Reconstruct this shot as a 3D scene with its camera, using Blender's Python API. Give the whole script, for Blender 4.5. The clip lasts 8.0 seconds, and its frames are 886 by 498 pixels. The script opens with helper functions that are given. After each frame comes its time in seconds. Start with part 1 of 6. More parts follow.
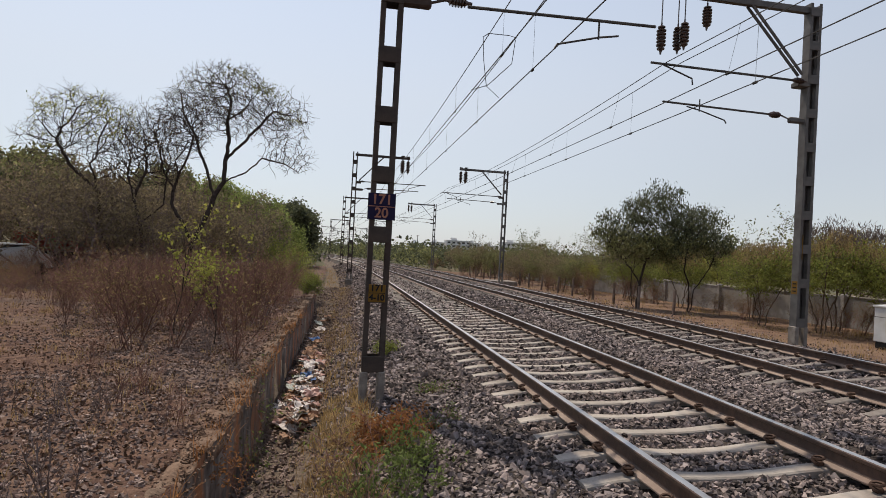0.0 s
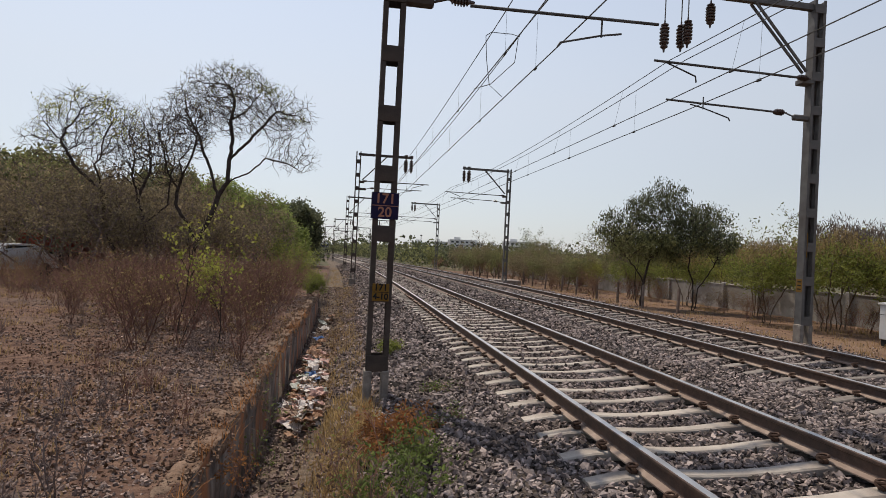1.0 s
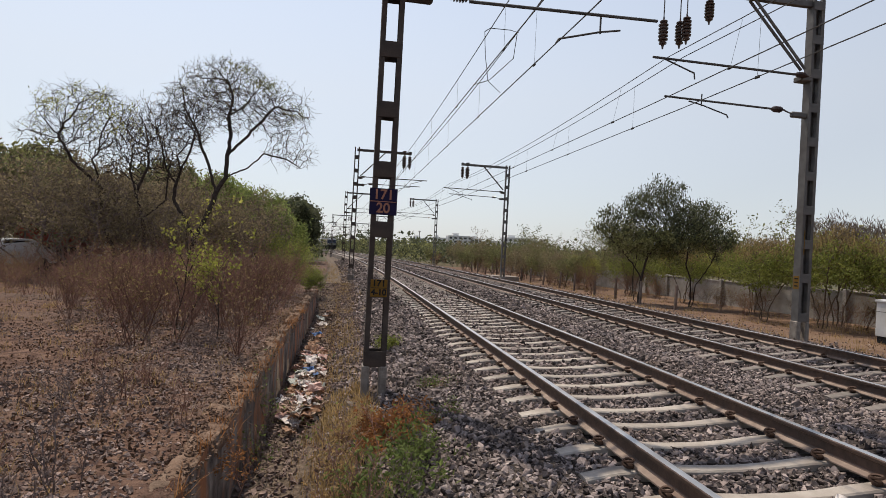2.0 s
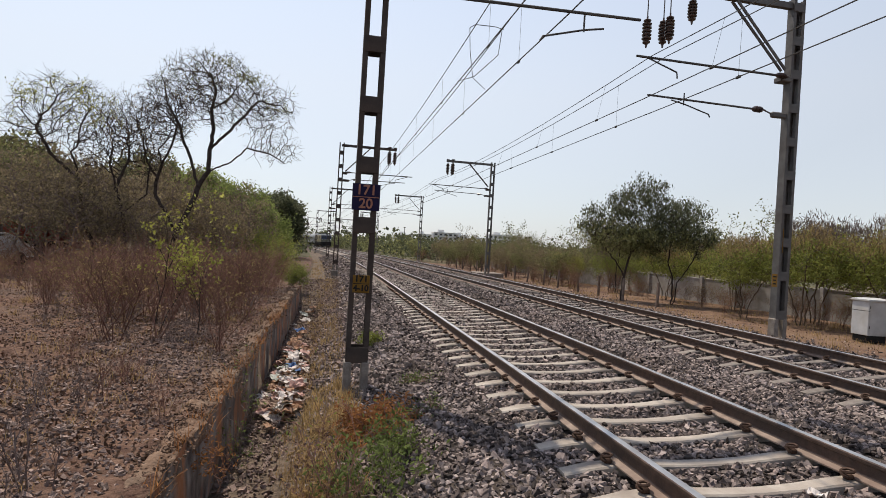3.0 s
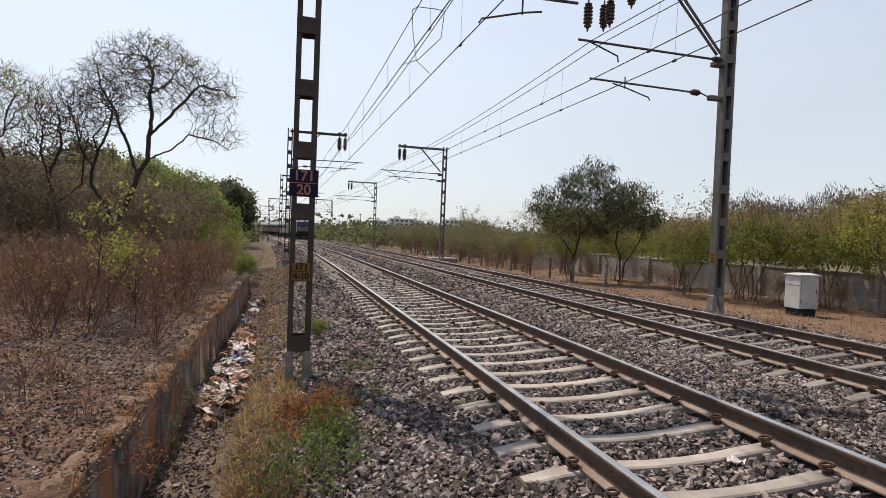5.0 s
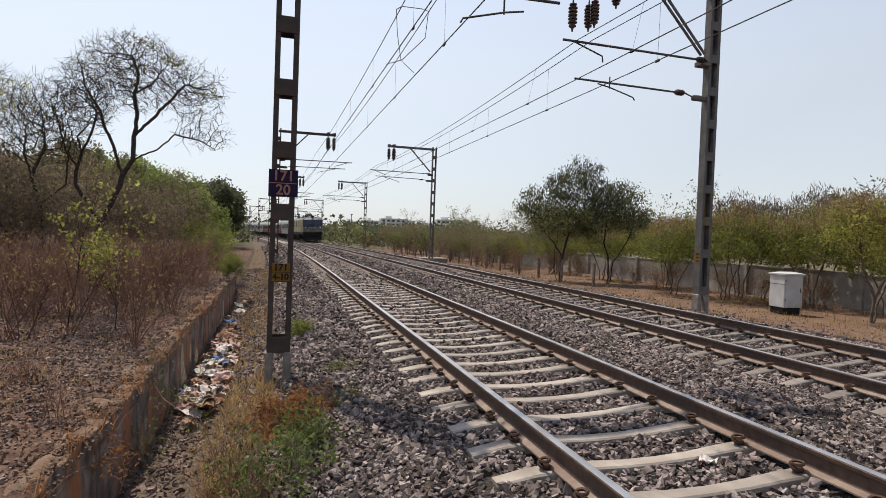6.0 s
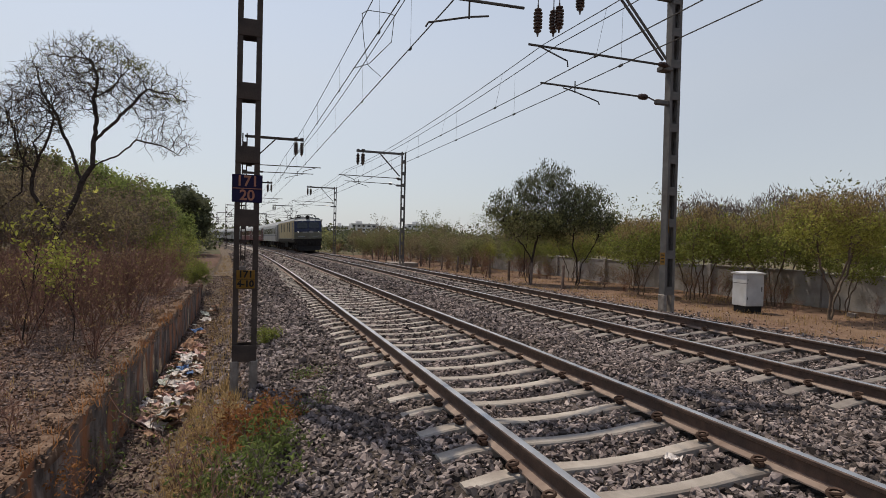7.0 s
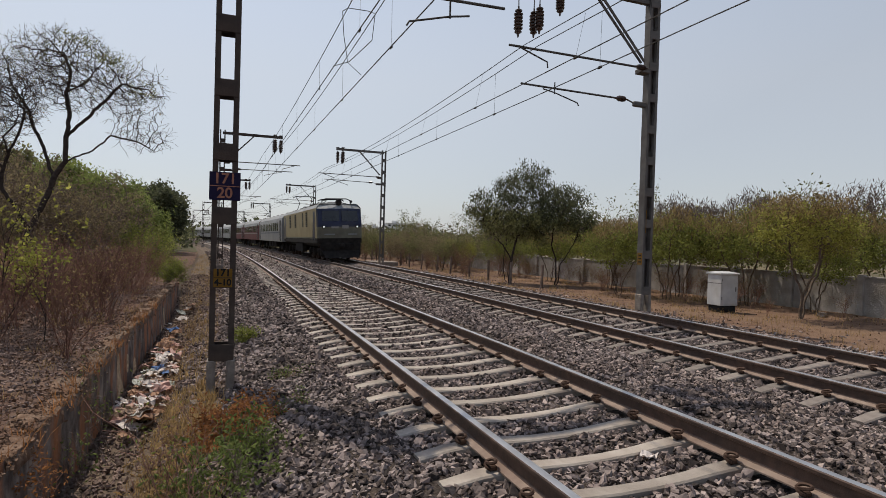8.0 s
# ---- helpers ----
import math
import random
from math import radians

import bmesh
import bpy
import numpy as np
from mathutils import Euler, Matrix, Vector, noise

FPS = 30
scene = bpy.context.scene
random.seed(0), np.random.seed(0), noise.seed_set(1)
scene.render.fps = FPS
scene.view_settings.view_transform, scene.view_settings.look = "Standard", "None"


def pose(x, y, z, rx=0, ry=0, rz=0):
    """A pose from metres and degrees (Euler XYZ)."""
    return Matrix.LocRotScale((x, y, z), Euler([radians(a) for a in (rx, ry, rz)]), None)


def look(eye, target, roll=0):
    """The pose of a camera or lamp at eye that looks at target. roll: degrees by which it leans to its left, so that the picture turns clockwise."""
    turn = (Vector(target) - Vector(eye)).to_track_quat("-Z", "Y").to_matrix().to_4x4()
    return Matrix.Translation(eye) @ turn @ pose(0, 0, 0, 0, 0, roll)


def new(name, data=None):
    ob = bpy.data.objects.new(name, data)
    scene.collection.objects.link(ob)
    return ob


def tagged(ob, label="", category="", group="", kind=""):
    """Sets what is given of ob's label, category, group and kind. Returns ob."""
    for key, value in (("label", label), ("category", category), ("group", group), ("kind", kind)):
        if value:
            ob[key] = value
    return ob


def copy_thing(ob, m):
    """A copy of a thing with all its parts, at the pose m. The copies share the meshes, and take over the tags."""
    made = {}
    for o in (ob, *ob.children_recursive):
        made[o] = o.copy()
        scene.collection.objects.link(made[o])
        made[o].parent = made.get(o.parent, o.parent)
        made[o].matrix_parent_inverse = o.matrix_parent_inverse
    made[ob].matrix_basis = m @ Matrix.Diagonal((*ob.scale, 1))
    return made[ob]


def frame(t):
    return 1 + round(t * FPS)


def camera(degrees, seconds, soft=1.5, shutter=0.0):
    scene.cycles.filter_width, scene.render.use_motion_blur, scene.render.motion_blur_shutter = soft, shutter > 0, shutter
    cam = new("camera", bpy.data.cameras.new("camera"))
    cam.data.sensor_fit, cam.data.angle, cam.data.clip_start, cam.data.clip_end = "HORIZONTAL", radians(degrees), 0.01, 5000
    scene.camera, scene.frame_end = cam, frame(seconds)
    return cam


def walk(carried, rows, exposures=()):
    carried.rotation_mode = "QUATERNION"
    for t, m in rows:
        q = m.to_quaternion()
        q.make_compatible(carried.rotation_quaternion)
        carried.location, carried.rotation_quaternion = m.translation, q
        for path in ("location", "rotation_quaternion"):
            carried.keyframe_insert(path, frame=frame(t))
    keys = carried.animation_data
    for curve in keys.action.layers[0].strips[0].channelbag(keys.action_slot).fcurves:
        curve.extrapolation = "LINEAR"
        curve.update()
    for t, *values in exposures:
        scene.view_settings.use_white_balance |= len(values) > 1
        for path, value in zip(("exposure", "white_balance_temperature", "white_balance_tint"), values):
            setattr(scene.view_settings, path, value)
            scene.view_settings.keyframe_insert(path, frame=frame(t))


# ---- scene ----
cam = camera(74.5, 8.0, soft=0.65)

PATH = [
    (0, (-3.329, 0.742, 1.518), (-2.997, 2.715, 1.535), 3.1),
    (0.5, (-3.326, 0.742, 1.513), (-2.996, 2.714, 1.531), 3.0),
    (1, (-3.328, 0.736, 1.513), (-3.008, 2.71, 1.527), 2.9),
    (2.5, (-3.328, 0.718, 1.512), (-2.989, 2.689, 1.508), 3.3),
    (3, (-3.294, 0.717, 1.507), (-2.917, 2.681, 1.499), 3.4),
    (3.5, (-3.246, 0.714, 1.502), (-2.866, 2.677, 1.487), 4.7),
    (4, (-3.252, 0.736, 1.513), (-2.868, 2.699, 1.485), 3.6),
    (4.5, (-3.183, 0.723, 1.504), (-2.705, 2.665, 1.46), 2.8),
    (6, (-2.928, 0.684, 1.514), (-2.378, 2.606, 1.465), 2.1),
    (6.5, (-2.902, 0.698, 1.512), (-2.312, 2.609, 1.474), 2.3),
    (7, (-2.878, 0.697, 1.511), (-2.234, 2.59, 1.48), 1.4),
    (7.5, (-2.873, 0.691, 1.506), (-2.193, 2.571, 1.477), 1.2),
    (8, (-2.879, 0.688, 1.513), (-2.17, 2.558, 1.481), 1.7),
]
walk(cam, [(t, look(e, g, r)) for t, e, g, r in PATH], exposures=[(0, -0.02), (1.2, 0.0), (2.5, 0.11), (4.5, 0.24), (6.0, 0.20), (6.5, 0.13), (7.0, -0.16), (7.5, -0.22), (8.0, -0.18)])


# ---- world, sun, exposure ----
def make_world():
    w = bpy.data.worlds.new("sky")
    w.use_nodes = True
    nt = w.node_tree
    bg = nt.nodes["Background"]
    sky = nt.nodes.new("ShaderNodeTexSky")
    sky.sky_type = "NISHITA"
    sky.sun_disc = False
    sky.sun_elevation = radians(SUN_ELEV)
    sky.sun_rotation = math.atan2(SUN_DIR[0], SUN_DIR[1])
    sky.air_density = 1.0
    sky.dust_density = 1.0
    sky.ozone_density = 1.0
    haze = nt.nodes.new("ShaderNodeMix")
    haze.data_type = "RGBA"
    co = nt.nodes.new("ShaderNodeTexCoord")
    sep = nt.nodes.new("ShaderNodeSeparateXYZ")
    up = nt.nodes.new("ShaderNodeMapRange")
    up.inputs[1].default_value, up.inputs[2].default_value, up.inputs[3].default_value, up.inputs[4].default_value = 0.25, 0.85, 0.78, 0.05
    nt.links.new(co.outputs["Generated"], sep.inputs[0])
    nt.links.new(sep.outputs[2], up.inputs[0])
    nt.links.new(up.outputs[0], haze.inputs[0])
    # haze is brighter towards the sun
    ahead = nt.nodes.new("ShaderNodeVectorMath")
    ahead.operation = "DOT_PRODUCT"
    up_z = math.sin(radians(SUN_ELEV))
    flat = math.cos(radians(SUN_ELEV))
    ahead.inputs[1].default_value = (SUN_DIR.x * flat, SUN_DIR.y * flat, up_z)
    nt.links.new(co.outputs["Generated"], ahead.inputs[0])
    gain = nt.nodes.new("ShaderNodeMapRange")
    gain.inputs[1].default_value, gain.inputs[2].default_value, gain.inputs[3].default_value, gain.inputs[4].default_value = 0.35, 1.0, 0.94, 1.4
    nt.links.new(ahead.outputs["Value"], gain.inputs[0])
    bright = nt.nodes.new("ShaderNodeVectorMath")
    bright.operation = "SCALE"
    bright.inputs[0].default_value = (4.25, 4.44, 4.74)
    nt.links.new(gain.outputs[0], bright.inputs["Scale"])
    nt.links.new(bright.outputs[0], haze.inputs[7])
    nt.links.new(sky.outputs[0], haze.inputs[6])
    nt.links.new(haze.outputs[2], bg.inputs[0])
    bg.inputs[1].default_value = SKY_STRENGTH
    scene.world = w


SUN_ELEV = 62.0
SUN_DIR = Vector((-0.36, 0.93, 0.0)).normalized()
SKY_STRENGTH = 0.15
SUN_STRENGTH = 4.4
make_world()
sun_data = bpy.data.lights.new("sun", "SUN")
sun_data.energy, sun_data.angle, sun_data.color = SUN_STRENGTH, radians(0.6), (1.0, 0.91, 0.78)
sun_ob = new("sun", sun_data)
sun_up = math.tan(radians(SUN_ELEV))
sun_ob.matrix_basis = look((-60, 50, 80), Vector((-60, 50, 80)) - Vector((SUN_DIR.x, SUN_DIR.y, sun_up)))
scene.view_settings.exposure = 0.0


# ---- materials ----
def material(name, c1, c2, scale=4.0, rough=0.85, metal=0.0, bump=0.0, bump_scale=40.0, c3=None, scale3=0.7, amount3=0.5,
             island=0.0, per_object=0.0, spec=0.12, trans=None):
    """Two colours mixed by fine noise, a third by broad noise, with random brightness by island or object, and fine relief."""
    m = bpy.data.materials.new(name)
    m.use_nodes = True
    nt = m.node_tree
    n, link = nt.nodes, nt.links.new
    bsdf = n["Principled BSDF"]
    co = n.new("ShaderNodeTexCoord")

    def mix(a, b, fac):
        x = n.new("ShaderNodeMix")
        x.data_type = "RGBA"
        for sock, v in ((x.inputs[6], a), (x.inputs[7], b), (x.inputs[0], fac)):
            if isinstance(v, (tuple, list)):
                sock.default_value = (*v, 1.0)
            elif isinstance(v, float):
                sock.default_value = v
            else:
                link(v, sock)
        return x.outputs[2]

    def noisy(s, lo, hi):
        t = n.new("ShaderNodeTexNoise")
        t.inputs["Scale"].default_value, t.inputs["Detail"].default_value = s, 6.0
        link(co.outputs["Object"], t.inputs["Vector"])
        r = n.new("ShaderNodeMapRange")
        r.inputs[1].default_value, r.inputs[2].default_value = lo, hi
        link(t.outputs["Fac"], r.inputs[0])
        return r.outputs[0]

    col = mix(c1, c2, noisy(scale, 0.35, 0.65))
    if c3:
        f = noisy(scale3, 0.45, 0.7)
        k = n.new("ShaderNodeMath")
        k.operation = "MULTIPLY"
        link(f, k.inputs[0])
        k.inputs[1].default_value = amount3
        col = mix(col, c3, k.outputs[0])
    if island or per_object:
        if island:
            src = n.new("ShaderNodeNewGeometry").outputs["Random Per Island"]
        else:
            src = n.new("ShaderNodeObjectInfo").outputs["Random"]
        amt = island or per_object
        r = n.new("ShaderNodeMapRange")
        r.inputs[3].default_value, r.inputs[4].default_value = 1 - amt, 1 + amt
        link(src, r.inputs[0])
        hsv = n.new("ShaderNodeHueSaturation")
        link(r.outputs[0], hsv.inputs["Value"])
        link(col, hsv.inputs["Color"])
        col = hsv.outputs[0]
    link(col, bsdf.inputs["Base Color"])
    bsdf.inputs["Roughness"].default_value = rough
    bsdf.inputs["Metallic"].default_value = metal
    bsdf.inputs["Specular IOR Level"].default_value = spec
    if bump:
        t = n.new("ShaderNodeTexNoise")
        t.inputs["Scale"].default_value, t.inputs["Detail"].default_value = bump_scale, 8.0
        link(co.outputs["Object"], t.inputs["Vector"])
        b = n.new("ShaderNodeBump")
        b.inputs["Strength"].default_value, b.inputs["Distance"].default_value = bump, 1.0 / bump_scale
        link(t.outputs["Fac"], b.inputs["Height"])
        link(b.outputs[0], bsdf.inputs["Normal"])
    if trans:
        tr = n.new("ShaderNodeBsdfTranslucent")
        tr.inputs[0].default_value = (*trans, 1)
        link(col, tr.inputs[0])
        ms = n.new("ShaderNodeMixShader")
        ms.inputs[0].default_value = 0.45
        link(bsdf.outputs[0], ms.inputs[1])
        link(tr.outputs[0], ms.inputs[2])
        link(ms.outputs[0], n["Material Output"].inputs[0])
    return m


def glow(name, color, strength):
    m = bpy.data.materials.new(name)
    m.use_nodes = True
    b = m.node_tree.nodes["Principled BSDF"]
    b.inputs["Base Color"].default_value = (*color, 1)
    b.inputs["Emission Color"].default_value = (*color, 1)
    b.inputs["Emission Strength"].default_value = strength
    return m


M_BALLAST = material("crushed_stone", (0.135, 0.104, 0.093), (0.24, 0.195, 0.175), 9, 0.9, island=0.85, bump=0.4, bump_scale=60, c3=(0.10, 0.07, 0.052), scale3=0.6, amount3=0.5)
# bed under the stones: near-black paints in the shade of the gaps, with brown patches
M_BED_SHADE = material("ballast_bed_gap_shade", (0.014, 0.011, 0.010), (0.075, 0.060, 0.052), 26, 0.95, bump=1.0, bump_scale=22, c3=(0.15, 0.11, 0.08), scale3=0.5, amount3=0.5)
M_BANK = material("dry_bank_soil", (0.062, 0.033, 0.024), (0.155, 0.092, 0.064), 5, 0.95, bump=0.9, bump_scale=14, c3=(0.11, 0.092, 0.078), scale3=0.35, amount3=0.45)
M_BANK_STONE = material("bank_stone", (0.118, 0.080, 0.066), (0.24, 0.176, 0.146), 8, 0.9, island=0.5, bump=0.3, bump_scale=50)
M_EARTH = material("red_earth", (0.105, 0.062, 0.042), (0.17, 0.105, 0.07), 2.0, 0.95, bump=0.6, bump_scale=9, c3=(0.175, 0.112, 0.07), scale3=0.3, amount3=0.7)
M_FIELD = material("far_ground", (0.085, 0.065, 0.04), (0.07, 0.075, 0.035), 0.2, 0.95, c3=(0.2, 0.14, 0.08), scale3=0.03, amount3=0.6)
M_TRENCH = material("trench_soil", (0.075, 0.055, 0.04), (0.155, 0.115, 0.085), 12, 0.95, bump=0.9, bump_scale=25)
M_SLEEPER = material("sleeper_concrete", (0.29, 0.25, 0.21), (0.39, 0.34, 0.29), 9, 0.85, bump=0.35, bump_scale=70, c3=(0.17, 0.135, 0.11), scale3=2.2, amount3=0.75, per_object=0.15)
M_SLEEPER_OLD = material("sleeper_concrete_dark", (0.16, 0.137, 0.12), (0.23, 0.2, 0.175), 6, 0.9, bump=0.3, bump_scale=70, c3=(0.16, 0.12, 0.1), scale3=1.6, amount3=0.8, per_object=0.2)
M_RAIL = material("rail_rust", (0.075, 0.048, 0.037), (0.12, 0.075, 0.055), 14, 0.6, 0.35, spec=0.4, bump=0.25, bump_scale=90, c3=(0.05, 0.04, 0.036), scale3=1.0, amount3=0.7)
M_RAIL_FOOT = material("rail_foot_dust", (0.20, 0.15, 0.12), (0.28, 0.215, 0.175), 10, 0.85, 0.0, bump=0.2, bump_scale=90, c3=(0.14, 0.09, 0.07), scale3=1.2, amount3=0.8)
M_RAILTOP = material("rail_polished", (0.42, 0.40, 0.38), (0.55, 0.53, 0.51), 3, 0.33, 0.9, c3=(0.25, 0.2, 0.17), scale3=2.0, amount3=0.4)
M_CLIP = material("clip_rust", (0.05, 0.03, 0.022), (0.09, 0.055, 0.04), 30, 0.75, 0.3)
M_MAST = material("mast_steel", (0.055, 0.044, 0.039), (0.09, 0.072, 0.062), 5, 0.7, 0.35, bump=0.15, bump_scale=40, c3=(0.07, 0.045, 0.035), scale3=1.5, amount3=0.7)
M_MAST_G = material("mast_galvanised", (0.105, 0.097, 0.092), (0.155, 0.145, 0.137), 4, 0.6, 0.35, bump=0.1, bump_scale=40, c3=(0.10, 0.08, 0.068), scale3=1.2, amount3=0.6)
M_GROUT = material("mast_grout", (0.17, 0.14, 0.12), (0.27, 0.235, 0.2), 6, 0.95, bump=0.5, bump_scale=30, c3=(0.22, 0.18, 0.15), scale3=2.5, amount3=0.7)
M_TUBE = material("bracket_tube", (0.06, 0.056, 0.054), (0.10, 0.094, 0.088), 6, 0.6, 0.4)
M_INSUL = material("insulator_porcelain", (0.045, 0.025, 0.02), (0.07, 0.04, 0.03), 10, 0.3, spec=0.5)
M_WIRE = material("wire_copper_dark", (0.06, 0.055, 0.05), (0.09, 0.08, 0.07), 10, 0.6, 0.5)
M_BLUE = material("sign_blue", (0.010, 0.007, 0.030), (0.015, 0.011, 0.042), 8, 0.5)
M_ORANGE = material("sign_paint_orange", (0.27, 0.125, 0.085), (0.36, 0.165, 0.11), 9, 0.6)
M_YELLOW = material("plate_yellow", (0.15, 0.078, 0.013), (0.22, 0.115, 0.017), 9, 0.6, c3=(0.12, 0.07, 0.03), scale3=9, amount3=0.5)
M_BLACK = material("black_paint", (0.012, 0.012, 0.012), (0.02, 0.02, 0.02), 9, 0.6)
M_COPING = material("eroded_coping", (0.10, 0.058, 0.037), (0.20, 0.132, 0.092), 9, 0.95, bump=0.7, bump_scale=16, c3=(0.13, 0.105, 0.082), scale3=1.2, amount3=0.7)
M_BARK = material("bark_dark", (0.032, 0.024, 0.021), (0.065, 0.050, 0.042), 9, 0.95, bump=0.5, bump_scale=30)
M_TWIG_RED = material("dry_stem", (0.16, 0.085, 0.064), (0.25, 0.14, 0.105), 5, 0.9, per_object=0.3)
M_TWIG_RUST = material("dark_stem", (0.10, 0.052, 0.040), (0.17, 0.092, 0.07), 5, 0.9, per_object=0.2)
M_TWIG_DARK = material("dry_twig_dark", (0.12, 0.088, 0.078), (0.20, 0.15, 0.132), 5, 0.9)
M_TWIG_BROWN = material("thorn_bark", (0.085, 0.062, 0.045), (0.15, 0.11, 0.082), 6, 0.9)
M_TWIG_GREY = material("dry_twig_grey", (0.13, 0.098, 0.082), (0.20, 0.155, 0.13), 5, 0.9)
M_LEAF_DARK = material("leaf_dark", (0.07, 0.077, 0.042), (0.115, 0.12, 0.064), 1.2, 0.6, island=0.45, trans=(0.05, 0.09, 0.02))
M_LEAF_MID = material("leaf_mid", (0.155, 0.175, 0.042), (0.235, 0.245, 0.062), 1.0, 0.6, island=0.45, trans=(0.1, 0.15, 0.03))
M_LEAF_FRESH = material("leaf_fresh_green", (0.165, 0.20, 0.058), (0.245, 0.275, 0.085), 0.6, 0.6, island=0.4, trans=(0.1, 0.15, 0.03))
M_LEAF_YEL = material("leaf_yellow_green", (0.24, 0.24, 0.05), (0.34, 0.325, 0.08), 1.0, 0.6, island=0.4, trans=(0.2, 0.25, 0.04))
M_LEAF_DRY = material("leaf_dry", (0.20, 0.14, 0.065), (0.29, 0.21, 0.10), 1.0, 0.8, island=0.45, trans=(0.2, 0.14, 0.06))
M_LEAF_OLIVE = material("leaf_olive_brown", (0.165, 0.128, 0.078), (0.255, 0.205, 0.12), 1.0, 0.8, island=0.5, trans=(0.12, 0.1, 0.05))
M_LEAF_HILL = material("leaf_dull_green", (0.145, 0.148, 0.062), (0.215, 0.208, 0.088), 1.0, 0.7, island=0.5, trans=(0.1, 0.12, 0.05))
M_LEAF_FALLEN = material("fallen_leaf", (0.12, 0.068, 0.042), (0.20, 0.125, 0.08), 3.0, 0.9, island=0.5)
M_LEAF_RED = material("leaf_rust", (0.20, 0.085, 0.035), (0.36, 0.17, 0.065), 3.0, 0.8, island=0.4, trans=(0.3, 0.12, 0.04))
M_WEED = material("weed_leaf", (0.11, 0.14, 0.04), (0.18, 0.21, 0.065), 3.0, 0.7, island=0.5, trans=(0.07, 0.1, 0.03))
M_GRASS = material("dry_grass", (0.28, 0.18, 0.08), (0.40, 0.28, 0.13), 2.0, 0.85, island=0.4, trans=(0.35, 0.25, 0.1))
M_CREAM = material("loco_cream", (0.27, 0.22, 0.12), (0.34, 0.28, 0.16), 1.2, 0.5, c3=(0.28, 0.22, 0.13), scale3=0.8, amount3=0.6)
M_NAVY = material("loco_blue", (0.013, 0.018, 0.052), (0.02, 0.027, 0.07), 1.5, 0.45, spec=0.35, c3=(0.06, 0.055, 0.05), scale3=1.0, amount3=0.4)
M_LOCO_BAND = material("loco_grey_band", (0.13, 0.13, 0.10), (0.18, 0.175, 0.135), 2.0, 0.5, c3=(0.12, 0.1, 0.08), scale3=1.2, amount3=0.5)
M_ROOF = material("vehicle_roof", (0.20, 0.205, 0.205), (0.28, 0.285, 0.285), 1.0, 0.6, c3=(0.22, 0.2, 0.18), scale3=0.6, amount3=0.5)
M_UNDER = material("underframe_black", (0.018, 0.016, 0.015), (0.035, 0.03, 0.027), 4, 0.85)
M_GLASS = material("dark_glass", (0.012, 0.014, 0.018), (0.02, 0.022, 0.026), 2, 0.08, spec=0.6)
M_COACH_W = material("coach_grey", (0.20, 0.197, 0.19), (0.27, 0.265, 0.255), 0.8, 0.5, spec=0.4, c3=(0.32, 0.29, 0.26), scale3=0.5, amount3=0.5)
M_COACH_R = material("coach_maroon", (0.10, 0.022, 0.022), (0.14, 0.03, 0.03), 0.8, 0.5, c3=(0.09, 0.06, 0.05), scale3=0.5, amount3=0.5)
M_LAMP = glow("headlamp_glow", (1.0, 0.97, 0.92), 0.8)
M_CABINET = material("cabinet_paint", (0.42, 0.42, 0.42), (0.52, 0.52, 0.51), 3, 0.5, c3=(0.40, 0.36, 0.31), scale3=2.2, amount3=0.6)
M_CONCRETE = material("weathered_concrete", (0.27, 0.245, 0.225), (0.38, 0.35, 0.325), 2.5, 0.95, bump=0.4, bump_scale=20, c3=(0.20, 0.17, 0.14), scale3=0.9, amount3=0.7, per_object=0.12)
M_POST = material("post_brown", (0.12, 0.088, 0.07), (0.19, 0.145, 0.12), 4, 0.95, bump=0.3, bump_scale=30, per_object=0.2)
M_HOUSE = material("house_plaster", (0.62, 0.61, 0.60), (0.70, 0.69, 0.67), 0.3, 0.9, c3=(0.45, 0.42, 0.4), scale3=0.15, amount3=0.5, per_object=0.15)
M_CARWHITE = material("car_white", (0.60, 0.60, 0.60), (0.68, 0.68, 0.68), 2, 0.35)
M_CARRED = material("tank_red", (0.28, 0.06, 0.045), (0.36, 0.09, 0.06), 2, 0.5)
M_RUBBER = material("rubber", (0.02, 0.02, 0.02), (0.03, 0.03, 0.03), 8, 0.9)
LITTER_M = [material("litter_" + k, c, tuple(v * 0.75 for v in c), 12, 0.6, island=0.2) for k, c in
            (("white", (0.74, 0.66, 0.60)), ("pink", (0.62, 0.40, 0.34)), ("orange", (0.40, 0.24, 0.15)), ("blue", (0.09, 0.16, 0.32)), ("green", (0.44, 0.45, 0.40)), ("brown", (0.34, 0.23, 0.16)))]


# ---- mesh helpers ----
def mesh_ob(name, verts, faces, mats, parent=None, idx=None, smooth=False, label=""):
    me = bpy.data.meshes.new(name)
    me.from_pydata(verts if isinstance(verts, list) else verts.tolist(), [], faces if isinstance(faces, list) else faces.tolist())
    for m in (mats if isinstance(mats, (list, tuple)) else [mats]):
        me.materials.append(m)
    if idx is not None:
        me.polygons.foreach_set("material_index", np.asarray(idx, dtype=np.int32))
    if smooth:
        me.polygons.foreach_set("use_smooth", np.ones(len(me.polygons), dtype=bool))
    me.update()
    ob = new(name, me)
    if parent:
        ob.parent = parent
    if label:
        ob["label"] = label
    return ob


def shared(name, ob, parent, m):
    """Another object on the same mesh."""
    o = new(name, ob.data)
    o.parent = parent
    o.matrix_basis = m
    return o


